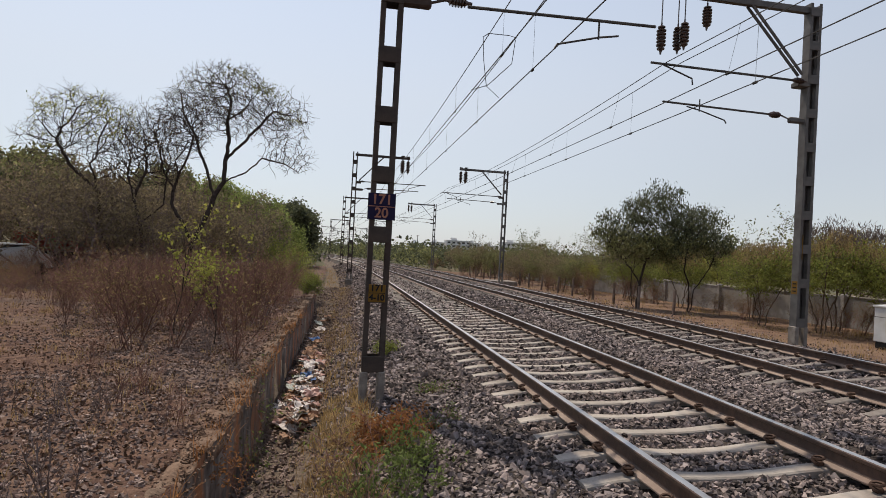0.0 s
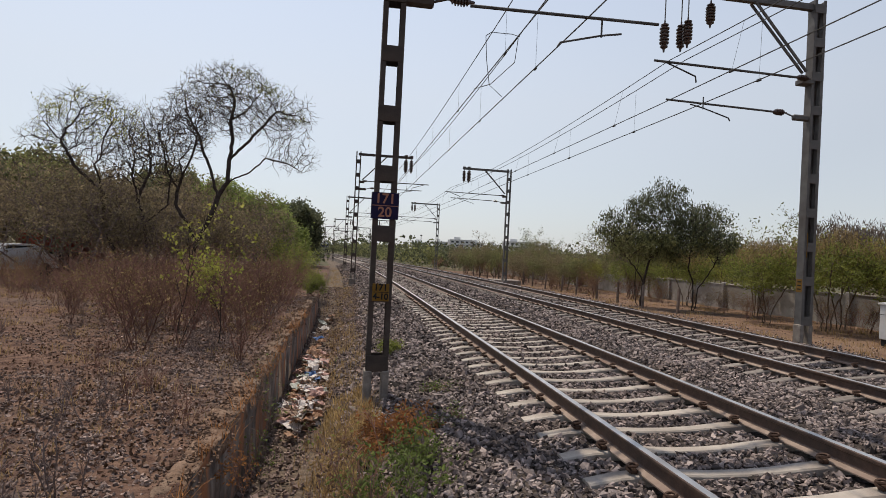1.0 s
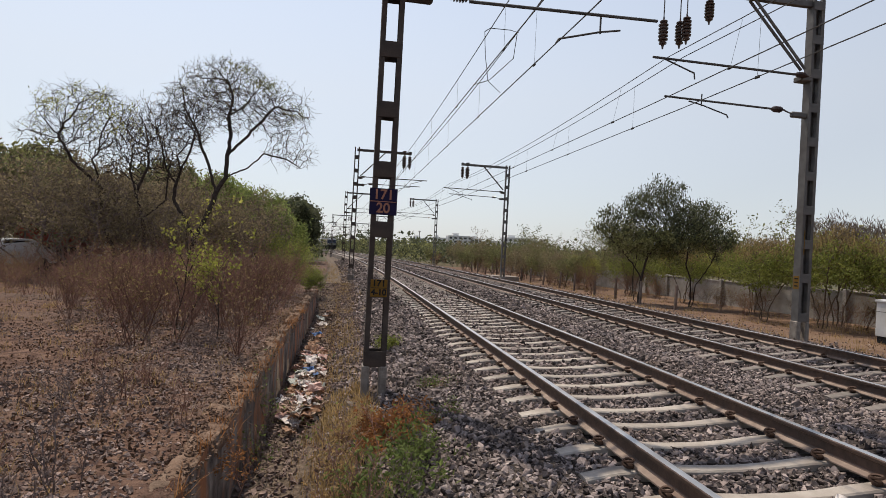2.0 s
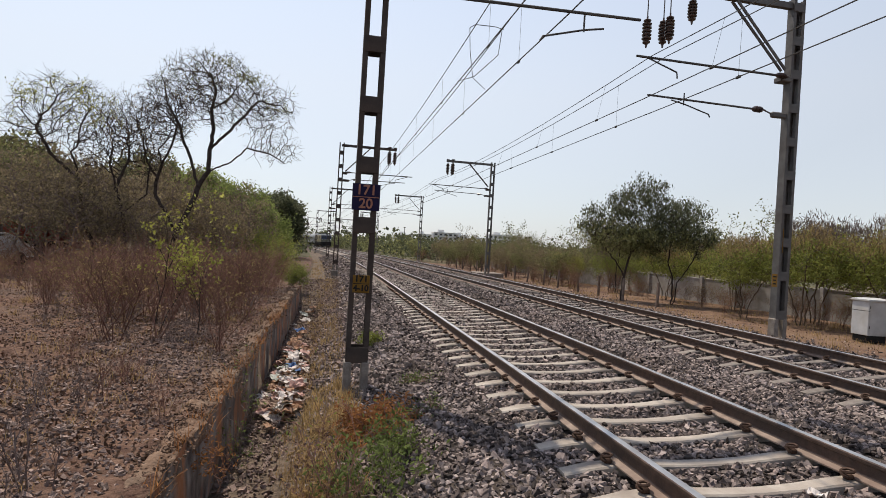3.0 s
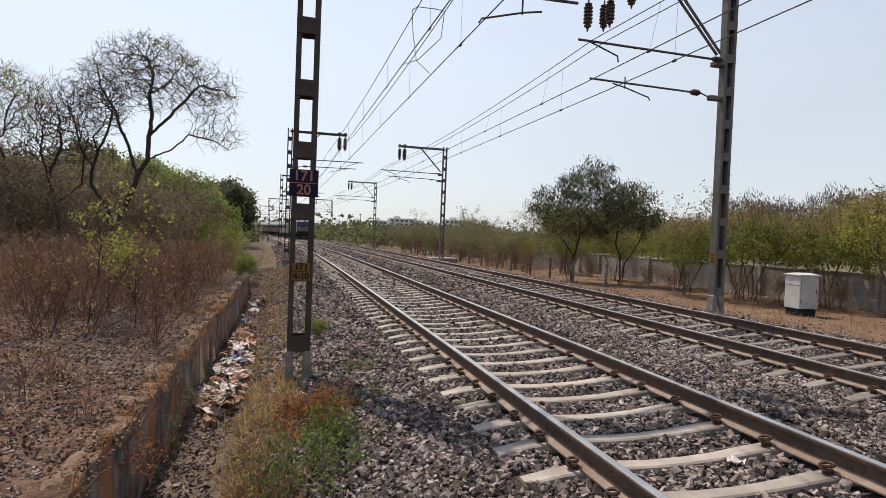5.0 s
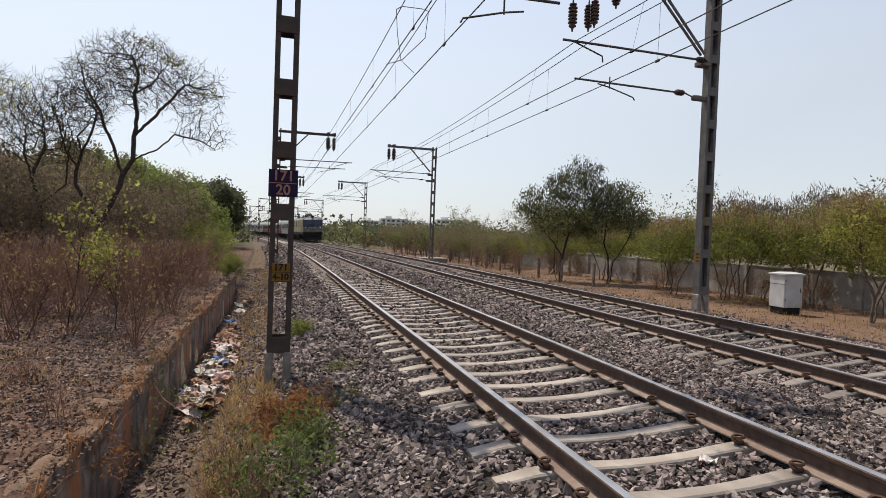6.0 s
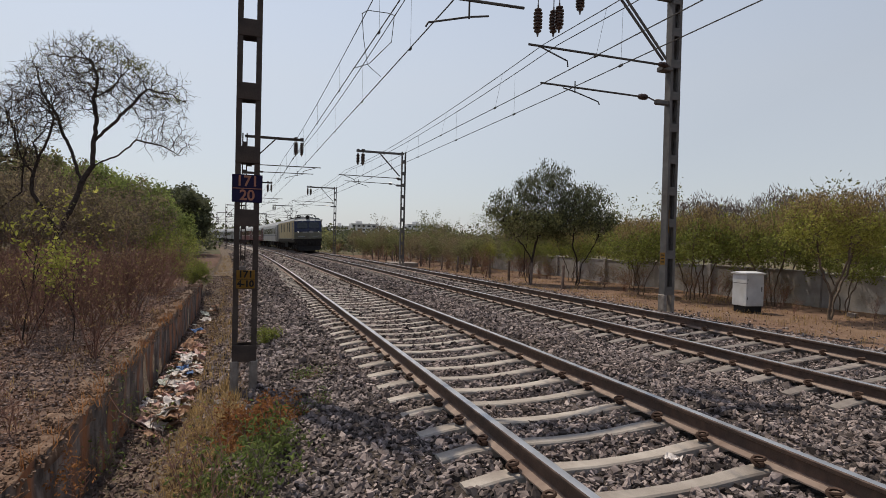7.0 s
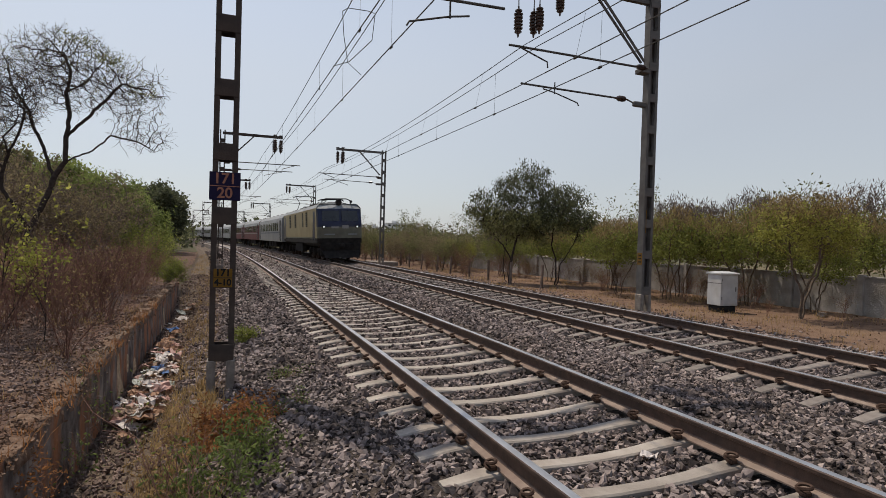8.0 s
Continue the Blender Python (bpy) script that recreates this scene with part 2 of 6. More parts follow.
class Geo:
    """Collects vertices and faces of one part."""

    def __init__(self):
        self.v, self.f, self.k = [], [], []

    def add(self, vs, fs, k=0):
        o = len(self.v)
        self.v += [tuple(p) for p in vs]
        self.f += [tuple(i + o for i in f) for f in fs]
        self.k += [k] * len(fs)
        return self

    def box(self, x0, x1, y0, y1, z0, z1, k=0, bevel=0.0, m=None):
        bm = bmesh.new()
        bmesh.ops.create_cube(bm, size=1)
        for p in bm.verts:
            p.co = Vector(((x0 + x1) / 2 + p.co.x * (x1 - x0), (y0 + y1) / 2 + p.co.y * (y1 - y0), (z0 + z1) / 2 + p.co.z * (z1 - z0)))
        if bevel:
            bmesh.ops.bevel(bm, geom=bm.edges[:], offset=bevel, segments=1, affect="EDGES")
        if m is not None:
            bm.transform(m)
        bm.verts.index_update()
        self.add([p.co[:] for p in bm.verts], [[p.index for p in f.verts] for f in bm.faces], k)
        bm.free()
        return self

    def tube(self, pts, r, n=6, k=0, caps=True):
        pts = [Vector(p) for p in pts]
        rs = r if isinstance(r, (list, tuple)) else [r] * len(pts)
        vs, fs = [], []
        for i, p in enumerate(pts):
            d = (pts[min(i + 1, len(pts) - 1)] - pts[max(i - 1, 0)]).normalized()
            a = d.orthogonal().normalized() if i == 0 else (a - d * a.dot(d)).normalized()
            b = d.cross(a)
            vs += [p + (a * math.cos(6.28318 * j / n) + b * math.sin(6.28318 * j / n)) * rs[i] for j in range(n)]
        for i in range(len(pts) - 1):
            for j in range(n):
                fs.append((i * n + j, i * n + (j + 1) % n, (i + 1) * n + (j + 1) % n, (i + 1) * n + j))
        if caps:
            fs.append(tuple(range(n - 1, -1, -1)))
            fs.append(tuple((len(pts) - 1) * n + j for j in range(n)))
        return self.add(vs, fs, k)

    def lathe(self, base, axis, prof, n=10, k=0):
        """prof: (distance along the axis, radius)."""
        axis = Vector(axis).normalized()
        a = axis.orthogonal().normalized()
        b = axis.cross(a)
        vs = [Vector(base) + axis * h + (a * math.cos(6.28318 * j / n) + b * math.sin(6.28318 * j / n)) * max(r, 1e-4) for h, r in prof for j in range(n)]
        fs = [(i * n + j, i * n + (j + 1) % n, (i + 1) * n + (j + 1) % n, (i + 1) * n + j) for i in range(len(prof) - 1) for j in range(n)]
        fs += [tuple(range(n - 1, -1, -1)), tuple((len(prof) - 1) * n + j for j in range(n))]
        return self.add(vs, fs, k)

    def make(self, name, mats, parent=None, label="", smooth=False):
        return mesh_ob(name, self.v, self.f, mats, parent, self.k, smooth, label)


def thing(name, m, label, category, group="", kind=""):
    e = new(name)
    e.matrix_basis = m
    return tagged(e, label, category, group, kind)


# ---- the line of the tracks ----
CURVE_Y, CURVE_R = 20.0, 1300.0
TRACKS = (0.0, 4.72)


def cx(y):
    a = np.clip(np.asarray(y, dtype=float) - CURVE_Y, 0, None)
    b = np.clip(a - 330, 0, None)
    a = np.minimum(a, 330)
    return -(a * a) / (2 * CURVE_R) - b * 330 / CURVE_R


def slope(y):
    return -min(max(y - CURVE_Y, 0), 330) / CURVE_R


def drop(y):
    return -0.0045 * np.clip(np.asarray(y, dtype=float) - 8, 0, 160)


def along(u, y, z=0.0):
    """A point u metres right of the line at the station y, z above its level."""
    s = slope(y)
    n = math.hypot(1, s)
    return Vector((float(cx(y)) + u / n, y - u * s / n, z + float(drop(y))))


def rail_z(track, u):
    return 0.0325 + 0.0372 * u if track == 0 else 0.04 + 0.046 * (u - TRACKS[1])


def ground_z(u, y):
    """Height of the ground, without the drop, for arrays u and y."""
    u, y = np.broadcast_arrays(np.asarray(u, float), np.asarray(y, float))
    r1 = 0.0325 + 0.0372 * np.clip(u, -1.6, 1.6) - 0.25
    r2 = 0.04 + 0.046 * (np.clip(u, 3.1, 6.4) - TRACKS[1]) - 0.25
    deep = np.clip((26.0 - y) / 4.0, 0, 1)
    floor_t = -1.2 * deep - 0.62 * (1 - deep)
    pu = np.array([-4.42, -4.38, -3.62, -3.42, -2.9, -1.62])
    z = np.where(u < -4.42, -0.36, 0.0)
    t = np.clip((u + 3.62) / 0.2, 0, 1)
    left = floor_t * (1 - t) + (-0.72) * t
    left = np.where(u > -3.42, np.interp(u, [-3.42, -2.6, -1.55], [-0.72, -0.50, -0.245]), left)
    z = np.where((u >= -4.42) & (u < -1.55), left, z)
    z = np.where((u >= -1.55) & (u < 1.55), r1, z)
    mid = np.interp(u, [1.55, 2.0, 2.7, 3.1], [0, 0.25, 0.7, 1.0])
    z = np.where((u >= 1.55) & (u < 3.1), (1 - mid) * (0.0325 + 0.0372 * 1.55 - 0.215) + mid * (0.04 - 0.046 * 1.62 - 0.20) + 0.03 * np.sin((u - 1.55) * 2.03), z)
    z = np.where((u >= 3.1) & (u < 6.4), r2, z)
    out = np.interp(u, [6.4, 7.0, 7.7, 9.0, 12.0, 40.0], [-0.083, -0.16, -0.30, -0.40, -0.50, -0.6])
    z = np.where(u >= 6.4, out, z)
    return z


def streaked(name, pale, dark, stain):
    """Old render: blotches, vertical rain streaks and rust-coloured soil stains."""
    m = bpy.data.materials.new(name)
    m.use_nodes = True
    nt = m.node_tree
    n, link = nt.nodes, nt.links.new
    co = n.new("ShaderNodeTexCoord")

    def layer(scale, lo, hi, detail=7.0):
        mp = n.new("ShaderNodeMapping")
        mp.inputs["Scale"].default_value = scale
        link(co.outputs["Object"], mp.inputs["Vector"])
        t = n.new("ShaderNodeTexNoise")
        t.inputs["Scale"].default_value, t.inputs["Detail"].default_value = 1.0, detail
        link(mp.outputs[0], t.inputs["Vector"])
        r = n.new("ShaderNodeMapRange")
        r.inputs[1].default_value, r.inputs[2].default_value = lo, hi
        link(t.outputs["Fac"], r.inputs[0])
        return r.outputs[0]

    col = None
    for a, b, f in ((pale, dark, layer((2.5, 2.5, 2.5), 0.38, 0.62)), (None, dark, layer((6, 6, 1.1), 0.44, 0.66)), (None, stain, layer((3, 2.6, 1.0), 0.46, 0.62))):
        x = n.new("ShaderNodeMix")
        x.data_type = "RGBA"
        if col is None:
            x.inputs[6].default_value = (*a, 1)
        else:
            link(col, x.inputs[6])
        x.inputs[7].default_value = (*b, 1)
        link(f, x.inputs[0])
        col = x.outputs[2]
    bs = n["Principled BSDF"]
    link(col, bs.inputs["Base Color"])
    bs.inputs["Roughness"].default_value = 0.95
    bp = n.new("ShaderNodeBump")
    bp.inputs["Strength"].default_value, bp.inputs["Distance"].default_value = 0.8, 0.03
    link(layer((14, 14, 9), 0.2, 0.8, 9.0), bp.inputs["Height"])
    link(bp.outputs[0], bs.inputs["Normal"])
    return m


M_WALL = streaked("stained_wall_render", (0.26, 0.21, 0.175), (0.055, 0.038, 0.029), (0.30, 0.115, 0.042))


# ---- ground ----
def ground():
    us = np.concatenate([[-1500, -900, -500, -300, -180, -110, -75, -50], np.arange(-36, -12, 2.0), np.arange(-12, -4.7, 0.35), [-4.6, -4.44, -4.40],
                         np.arange(-4.2, 9.0, 0.2), np.arange(9.0, 20, 0.6), np.arange(20, 44, 3.0), [50, 75, 110, 180, 300, 500, 900, 1500]])
    ys = np.concatenate([[-400, -150, -60, -25, -12, -6], np.arange(-3, 26, 0.3), np.arange(26, 60, 1.0), np.arange(60, 200, 5.0), [220, 260, 320, 400, 520, 700, 1000, 1500, 2500]])
    U, Y = np.meshgrid(us, ys)
    Z = ground_z(U, Y)
    rough = np.zeros_like(Z)
    for i in range(Z.shape[0]):
        for j in range(Z.shape[1]):
            p = Vector((U[i, j], Y[i, j], 0))
            if abs(p.x) < 50 and -6 < p.y < 120:
                f = noise.noise(p * 0.9) * 0.05 + noise.noise(p * 2.7) * 0.025
                rough[i, j] = f * (1.0 if p.x < -4.45 or p.x > 8 else 1.4 if p.x < -3.4 else 0.35)
    Z = Z + rough + drop(Y)
    far = np.clip((np.abs(U) - 60) / 100, 0, 1)
    X = U + cx(Y) * (1 - far)
    V = np.stack([X.ravel(), Y.ravel(), Z.ravel()], 1)
    nx = len(us)
    fs, ks = [], []
    for i in range(len(ys) - 1):
        for j in range(nx - 1):
            a = i * nx + j
            fs.append((a, a + 1, a + nx + 1, a + nx))
            um, ym = (us[j] + us[j + 1]) / 2, (ys[i] + ys[i + 1]) / 2
            k = 4
            if -60 < um < -4.42 and ym < 70:
                k = 0
            elif -4.42 <= um < (-3.4 if ym < 18 else -2.5):
                k = 1
            # bed under the ballast, its colour darkened to stand for shade between stones
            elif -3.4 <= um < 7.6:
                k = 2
            elif 7.6 <= um < 45 and ym < 80:
                k = 3
            ks.append(k)
    g = mesh_ob("ground", V, fs, [M_BANK, M_TRENCH, M_BED_SHADE, M_EARTH, M_FIELD], None, ks, True)
    tagged(g, "dry brown bank, ballast bed and reddish earth", "ground", kind="structure")


ground()


# ---- retaining wall and drain kerb ----
def retaining_wall():
    y0, y1 = -3.0, 24.4
    g, c = Geo(), Geo()
    n = 300
    rng = random.Random(5)
    rows, crow = [], []
    for i in range(n + 1):
        y = y0 + (y1 - y0) * i / n
        w = 0.035 * math.sin(y * 0.9) + 0.03 * noise.noise(Vector((y * 1.3, 0, 3)))
        zt = -0.33 + 0.06 * noise.noise(Vector((y * 0.8, 5, 0))) + 0.04 * noise.noise(Vector((y * 3.1, 5, 0)))
        face = []
        for h in range(7):
            z = -1.5 + (zt + 1.5) * h / 6
            face.append((-4.40 + w * 0.6 + 0.03 * noise.noise(Vector((y * 1.7, z * 1.9, 1))) + 0.02 * (6 - h) / 6, y, z))
        rows.append(face)
        e = -4.40 + w * 0.6 + 0.03 * noise.noise(Vector((y * 2.6, 2, 7))) + 0.012 * rng.uniform(-1, 1)
        lx = -4.66 + 0.14 * noise.noise(Vector((y * 1.3, 9, 0)))
        chip = max(0.0, noise.noise(Vector((y * 1.9, 3, 3)))) * 0.17 + max(0.0, noise.noise(Vector((y * 5.3, 8, 3)))) * 0.06
        e -= chip
        zt = min(zt, -0.335) - chip * 0.5
        span = []
        for q in range(9):
            f = q / 8
            xx = e + (lx - e) * f
            span.append((xx, y, zt + 0.035 * noise.noise(Vector((xx * 9, y * 6, 1))) + 0.02 * noise.noise(Vector((xx * 21, y * 17, 1))) - (0.05 if q == 0 else 0)))
        crow.append([(e + 0.015, y, zt - 0.14)] + span + [(lx - 0.05, y, zt - 0.14)])
    for grid, gg in ((rows, g), (crow, c)):
        k = len(grid[0])
        gg.add([p for r in grid for p in r], [(i * k + j, i * k + j + 1, (i + 1) * k + j + 1, (i + 1) * k + j) for i in range(n) for j in range(k - 1)])
    g.add([(-4.66, y0, -1.5), (-4.66, y1, -1.5), (-4.66, y1, -0.4), (-4.66, y0, -0.4)], [(0, 1, 2, 3)])
    g.box(-4.68, -4.36, y1 - 0.05, y1 + 0.06, -1.5, -0.36)
    w = g.make("retaining_wall", M_WALL, smooth=True)
    tagged(w, "stained grey retaining wall along a litter-filled drain", "wall", kind="structure")
    c.make("coping", M_COPING, w, "crumbling orange-brown wall top", smooth=True)
    k = Geo()
    for i in range(9):
        y = 4.4 + i * 2.1
        if i in (3, 5, 6, 8):
            continue
        k.box(-3.58, -3.47, y, y + 1.4 - 0.35 * (i % 3), -1.25, -1.02 + 0.03 * (i % 2), bevel=0.02)
    d = k.make("drain_kerb", M_TRENCH)
    tagged(d, "broken low concrete kerb edging the drain", "kerb", kind="structure")


retaining_wall()


# ---- tracks ----
RAIL_PROFILE = [(-0.075, 0.0), (-0.075, 0.012), (-0.02, 0.028), (-0.009, 0.045), (-0.009, 0.125), (-0.034, 0.138), (-0.036, 0.162), (-0.030, 0.171), (-0.018, 0.1725),
                (0.018, 0.1725), (0.030, 0.171), (0.036, 0.162), (0.034, 0.138), (0.009, 0.125), (0.009, 0.045), (0.02, 0.028), (0.075, 0.012), (0.075, 0.0)]
RAIL_H = 0.1725


def rail(track, side, parent):
    uc = TRACKS[track] + side * 0.8725
    tilt = 0.0372 if track == 0 else 0.046
    ys = np.concatenate([np.arange(-14, 30, 1.0), np.arange(30, 120, 3.0), np.arange(120, 421, 10.0)])
    k = len(RAIL_PROFILE)
    vs, fs, ks = [], [], []
    for y in ys:
        for px, pz in RAIL_PROFILE:
            vs.append(along(uc + px, float(y), rail_z(track, uc) + pz - RAIL_H + tilt * px)[:])
    for i in range(len(ys) - 1):
        for j in range(k):
            fs.append((i * k + j, i * k + (j + 1) % k, (i + 1) * k + (j + 1) % k, (i + 1) * k + j))
            ks.append(1 if 7 <= j <= 9 else 2 if j in (0, 1, 15, 16) else 0)
    return mesh_ob("rail", vs, fs, [M_RAIL, M_RAILTOP, M_RAIL_FOOT], parent, ks, False, "rusty flat-bottom steel rail with polished head")


def sleeper_geo():
    g = Geo()
    sec = [(-1.375, 0.15, 0.235, -0.045), (-1.1, 0.165, 0.24, -0.008), (-0.87, 0.165, 0.245, 0.0), (-0.62, 0.155, 0.24, -0.008), (-0.3, 0.14, 0.22, -0.03), (0, 0.135, 0.22, -0.037),
           (0.3, 0.14, 0.22, -0.03), (0.62, 0.155, 0.24, -0.008), (0.87, 0.165, 0.245, 0.0), (1.1, 0.165, 0.24, -0.008), (1.375, 0.15, 0.235, -0.045)]
    vs, fs = [], []
    for x, wt, wb, zt in sec:
        b = 0.012
        vs += [(x, -wb / 2, -0.21), (x, -wt / 2 - 0.004, zt - b), (x, -wt / 2 + b, zt), (x, wt / 2 - b, zt), (x, wt / 2 + 0.004, zt - b), (x, wb / 2, -0.21)]
    for i in range(len(sec) - 1):
        for j in range(6):
            fs.append((i * 6 + j, (i + 1) * 6 + j, (i + 1) * 6 + (j + 1) % 6, i * 6 + (j + 1) % 6))
    fs += [tuple(range(6)), tuple(range(len(vs) - 1, len(vs) - 7, -1))]
    return g.add(vs, fs)


def clip_geo():
    """A spring clip: a bent bar of one and a half coils beside the rail foot, on an iron shoulder."""
    g = Geo()
    pts = [(0.035 * math.cos(a) + 0.012 * a / 6, 0.055 * math.sin(a) * (1 - 0.03 * a), 0.042 + 0.030 * math.sin(a * 0.5 + 0.4)) for a in np.linspace(-0.6, 7.2, 15)]
    g.tube(pts, 0.0125, 5)
    g.box(-0.035, 0.03, -0.03, 0.03, -0.005, 0.035, bevel=0.01)
    return g


def build_track(track):
    spacing, phase = ((0.571, 4.564), (0.600, 4.2))[track]
    e = thing("railway_track", Matrix(), "ballasted broad-gauge track with concrete sleepers and steel rails" if track == 0 else "ballasted track with darker dusty concrete sleepers", "railway track", "parallel tracks", "structure")
    for side in (-1, 1):
        rail(track, side, e)
    m = M_SLEEPER if track == 0 else M_SLEEPER_OLD
    first = sleeper_geo().make("sleeper", m, e)
    tilt = math.degrees(math.atan(0.0372 if track == 0 else 0.046))
    clip = None
    rng = random.Random(track)
    far = Geo()
    proto = sleeper_geo()
    i0 = int((-8 - phase) / spacing)
    for i in range(i0, int((150 - phase) / spacing)):
        y = phase + i * spacing + rng.uniform(-0.015, 0.015)
        p = along(TRACKS[track], y, rail_z(track, TRACKS[track]) - RAIL_H - 0.004)
        mx = Matrix.Translation(p) @ pose(0, 0, 0, 0, -tilt, math.degrees(-math.atan(slope(y)) * -1) * 1 + rng.uniform(-0.5, 0.5))
        if y > 46:
            far.add([mx @ Vector(v) for v in proto.v], proto.f)
            continue
        if i == i0:
            s = first
            s.matrix_basis = mx
        else:
            s = shared("sleeper", first, e, mx)
        if -1 < y < 24:
            for ux in (-0.8725, 0.8725):
                for side in (-1, 1):
                    cm = pose(ux + side * 0.105, 0, 0.003, 0, 0, 0 if side > 0 else 180)
                    if clip is None:
                        clip = clip_geo().make("rail_clip", M_CLIP, s, "rusty sprung rail clip")
                        clip.matrix_basis = cm
                    else:
                        shared("rail_clip", clip, s, cm)
    o = far.make("sleeper_row", m, e)
    o["kind"] = "stuff"


build_track(0)
build_track(1)


# ---- ballast stones ----
def stone_templates(kind, count, seed):
    rng = np.random.default_rng(seed)
    if kind == "fine":
        bm = bmesh.new()
        bmesh.ops.create_icosphere(bm, subdivisions=1, radius=1)
    else:
        bm = bmesh.new()
        bmesh.ops.create_cube(bm, size=1.3)
    bmesh.ops.triangulate(bm, faces=bm.faces[:])
    bm.verts.index_update()
    v = np.array([p.co[:] for p in bm.verts])
    f = np.array([[p.index for p in q.verts] for q in bm.faces])
    bm.free()
    out = []
    for _ in range(count):
        w = v * (1 + rng.uniform(-0.45, 0.25, (len(v), 1))) + rng.uniform(-0.22, 0.22, v.shape)
        out.append(w * np.array([1.0, rng.uniform(0.6, 0.9), rng.uniform(0.42, 0.7)]))
    return out, f


def scatter_stones(name, x, y, z, size, kind, mat, label, seed):
    tmpl, f = stone_templates(kind, 14, seed)
    rng = np.random.default_rng(seed + 1)
    n = len(x)
    T = np.stack(tmpl)[rng.integers(0, 14, n)]
    a, b, c = rng.uniform(0, 6.283, n), rng.normal(0, 0.5, n), rng.normal(0, 0.5, n)
    ca, sa, cb, sb, cc, sc = np.cos(a), np.sin(a), np.cos(b), np.sin(b), np.cos(c), np.sin(c)
    R = np.empty((n, 3, 3))
    R[:, 0, 0], R[:, 0, 1], R[:, 0, 2] = ca * cb, ca * sb * sc - sa * cc, ca * sb * cc + sa * sc
    R[:, 1, 0], R[:, 1, 1], R[:, 1, 2] = sa * cb, sa * sb * sc + ca * cc, sa * sb * cc - ca * sc
    R[:, 2, 0], R[:, 2, 1], R[:, 2, 2] = -sb, cb * sc, cb * cc
    s = (size * rng.lognormal(0, 0.28, n))[:, None, None]
    V = np.einsum("nij,nkj->nki", R, T) * s + np.stack([x, y, z], 1)[:, None, :]
    k = V.shape[1]
    F = f[None] + (np.arange(n) * k)[:, None, None]
    me = bpy.data.meshes.new(name)
    nv, nf = n * k, n * len(f)
    me.vertices.add(nv)
    me.vertices.foreach_set("co", V.reshape(-1).astype(np.float32))
    me.loops.add(nf * 3)
    me.loops.foreach_set("vertex_index", F.reshape(-1).astype(np.int32))
    me.polygons.add(nf)
    me.polygons.foreach_set("loop_start", np.arange(0, nf * 3, 3, dtype=np.int32))
    me.polygons.foreach_set("loop_total", np.full(nf, 3, dtype=np.int32))
    me.materials.append(mat)
    me.polygons.foreach_set("use_smooth", np.zeros(nf, dtype=bool))
    me.update(calc_edges=True)
    return tagged(new(name, me), label, "gravel", kind="stuff")


def ballast(y0, y1, density, size, kind, seed):
    rng = np.random.default_rng(seed)
    n = int((y1 - y0) * 10.9 * density)
    u, y = rng.uniform(-3.45, 7.45, n), rng.uniform(y0, y1, n)
    keep = (u < 7.2) | (rng.uniform(0, 1, n) < 0.5)
    keep &= (u > -3.2) | (rng.uniform(0, 1, n) < (u + 3.6) * 3)
    for t, (sp, ph) in enumerate(((0.571, 4.564), (0.600, 4.2))):
        d = np.abs((y - ph + sp / 2) % sp - sp / 2)
        onsl = (np.abs(u - TRACKS[t]) < 1.40) & (d < 0.088 + 0.3 * size)
        onrail = np.abs(np.abs(u - TRACKS[t]) - 0.8725) < 0.085
        keep &= ~(onsl | onrail)
    u, y = u[keep], y[keep]
    z = ground_z(u, y) + drop(y) + rng.uniform(-0.2, 0.75, len(u)) * size
    crib = (np.abs(u) < 1.35) | (np.abs(u - TRACKS[1]) < 1.35)
    z = z + 0.012 * crib
    return scatter_stones("ballast", u + cx(y), y, z, size, kind, M_BALLAST, "loose angular grey-brown crushed stone between the rails", seed)


ballast(2.8, 9.0, 780, 0.031, "coarse", 11)
ballast(9.0, 18.0, 400, 0.037, "coarse", 12)
ballast(18.0, 40.0, 70, 0.056, "coarse", 13)
ballast(40.0, 84.0, 26, 0.085, "coarse", 14)


# ---- overhead line masts ----
def hanging_insulator(name, top, length, parent, axis=(0, 0, -1), sheds=7, r=0.09):
    prof = [(0, 0.02), (0.06, 0.02)]
    body = length - 0.16
    for i in range(sheds):
        h = 0.08 + body * i / sheds
        w = r * (1.0 if 0 < i < sheds - 1 else 0.8)
        prof += [(h, w * 0.6), (h + body / sheds * 0.25, w), (h + body / sheds * 0.6, w * 0.92), (h + body / sheds * 0.7, w * 0.6)]
    prof += [(length - 0.07, 0.03), (length, 0.018)]
    g = Geo()
    g.lathe(top, axis, prof, 9)
    return g.make(name, M_INSUL, parent, "dark ribbed porcelain insulator", smooth=False)


def text_part(name, body, size, m, mat, parent, label=""):
    c = bpy.data.curves.new(name, "FONT")
    c.body, c.size, c.extrude, c.align_x, c.align_y = body, size, 0.002, "CENTER", "CENTER"
    c.offset = 0.004
    tmp = bpy.data.objects.new(name, c)
    scene.collection.objects.link(tmp)
    me = bpy.data.meshes.new_from_object(tmp.evaluated_get(bpy.context.evaluated_depsgraph_get()))
    bpy.data.objects.remove(tmp)
    me.materials.clear()
    me.materials.append(mat)
    o = new(name, me)
    o.parent, o.matrix_basis = parent, m
    if label:
        o["label"] = label
    return o


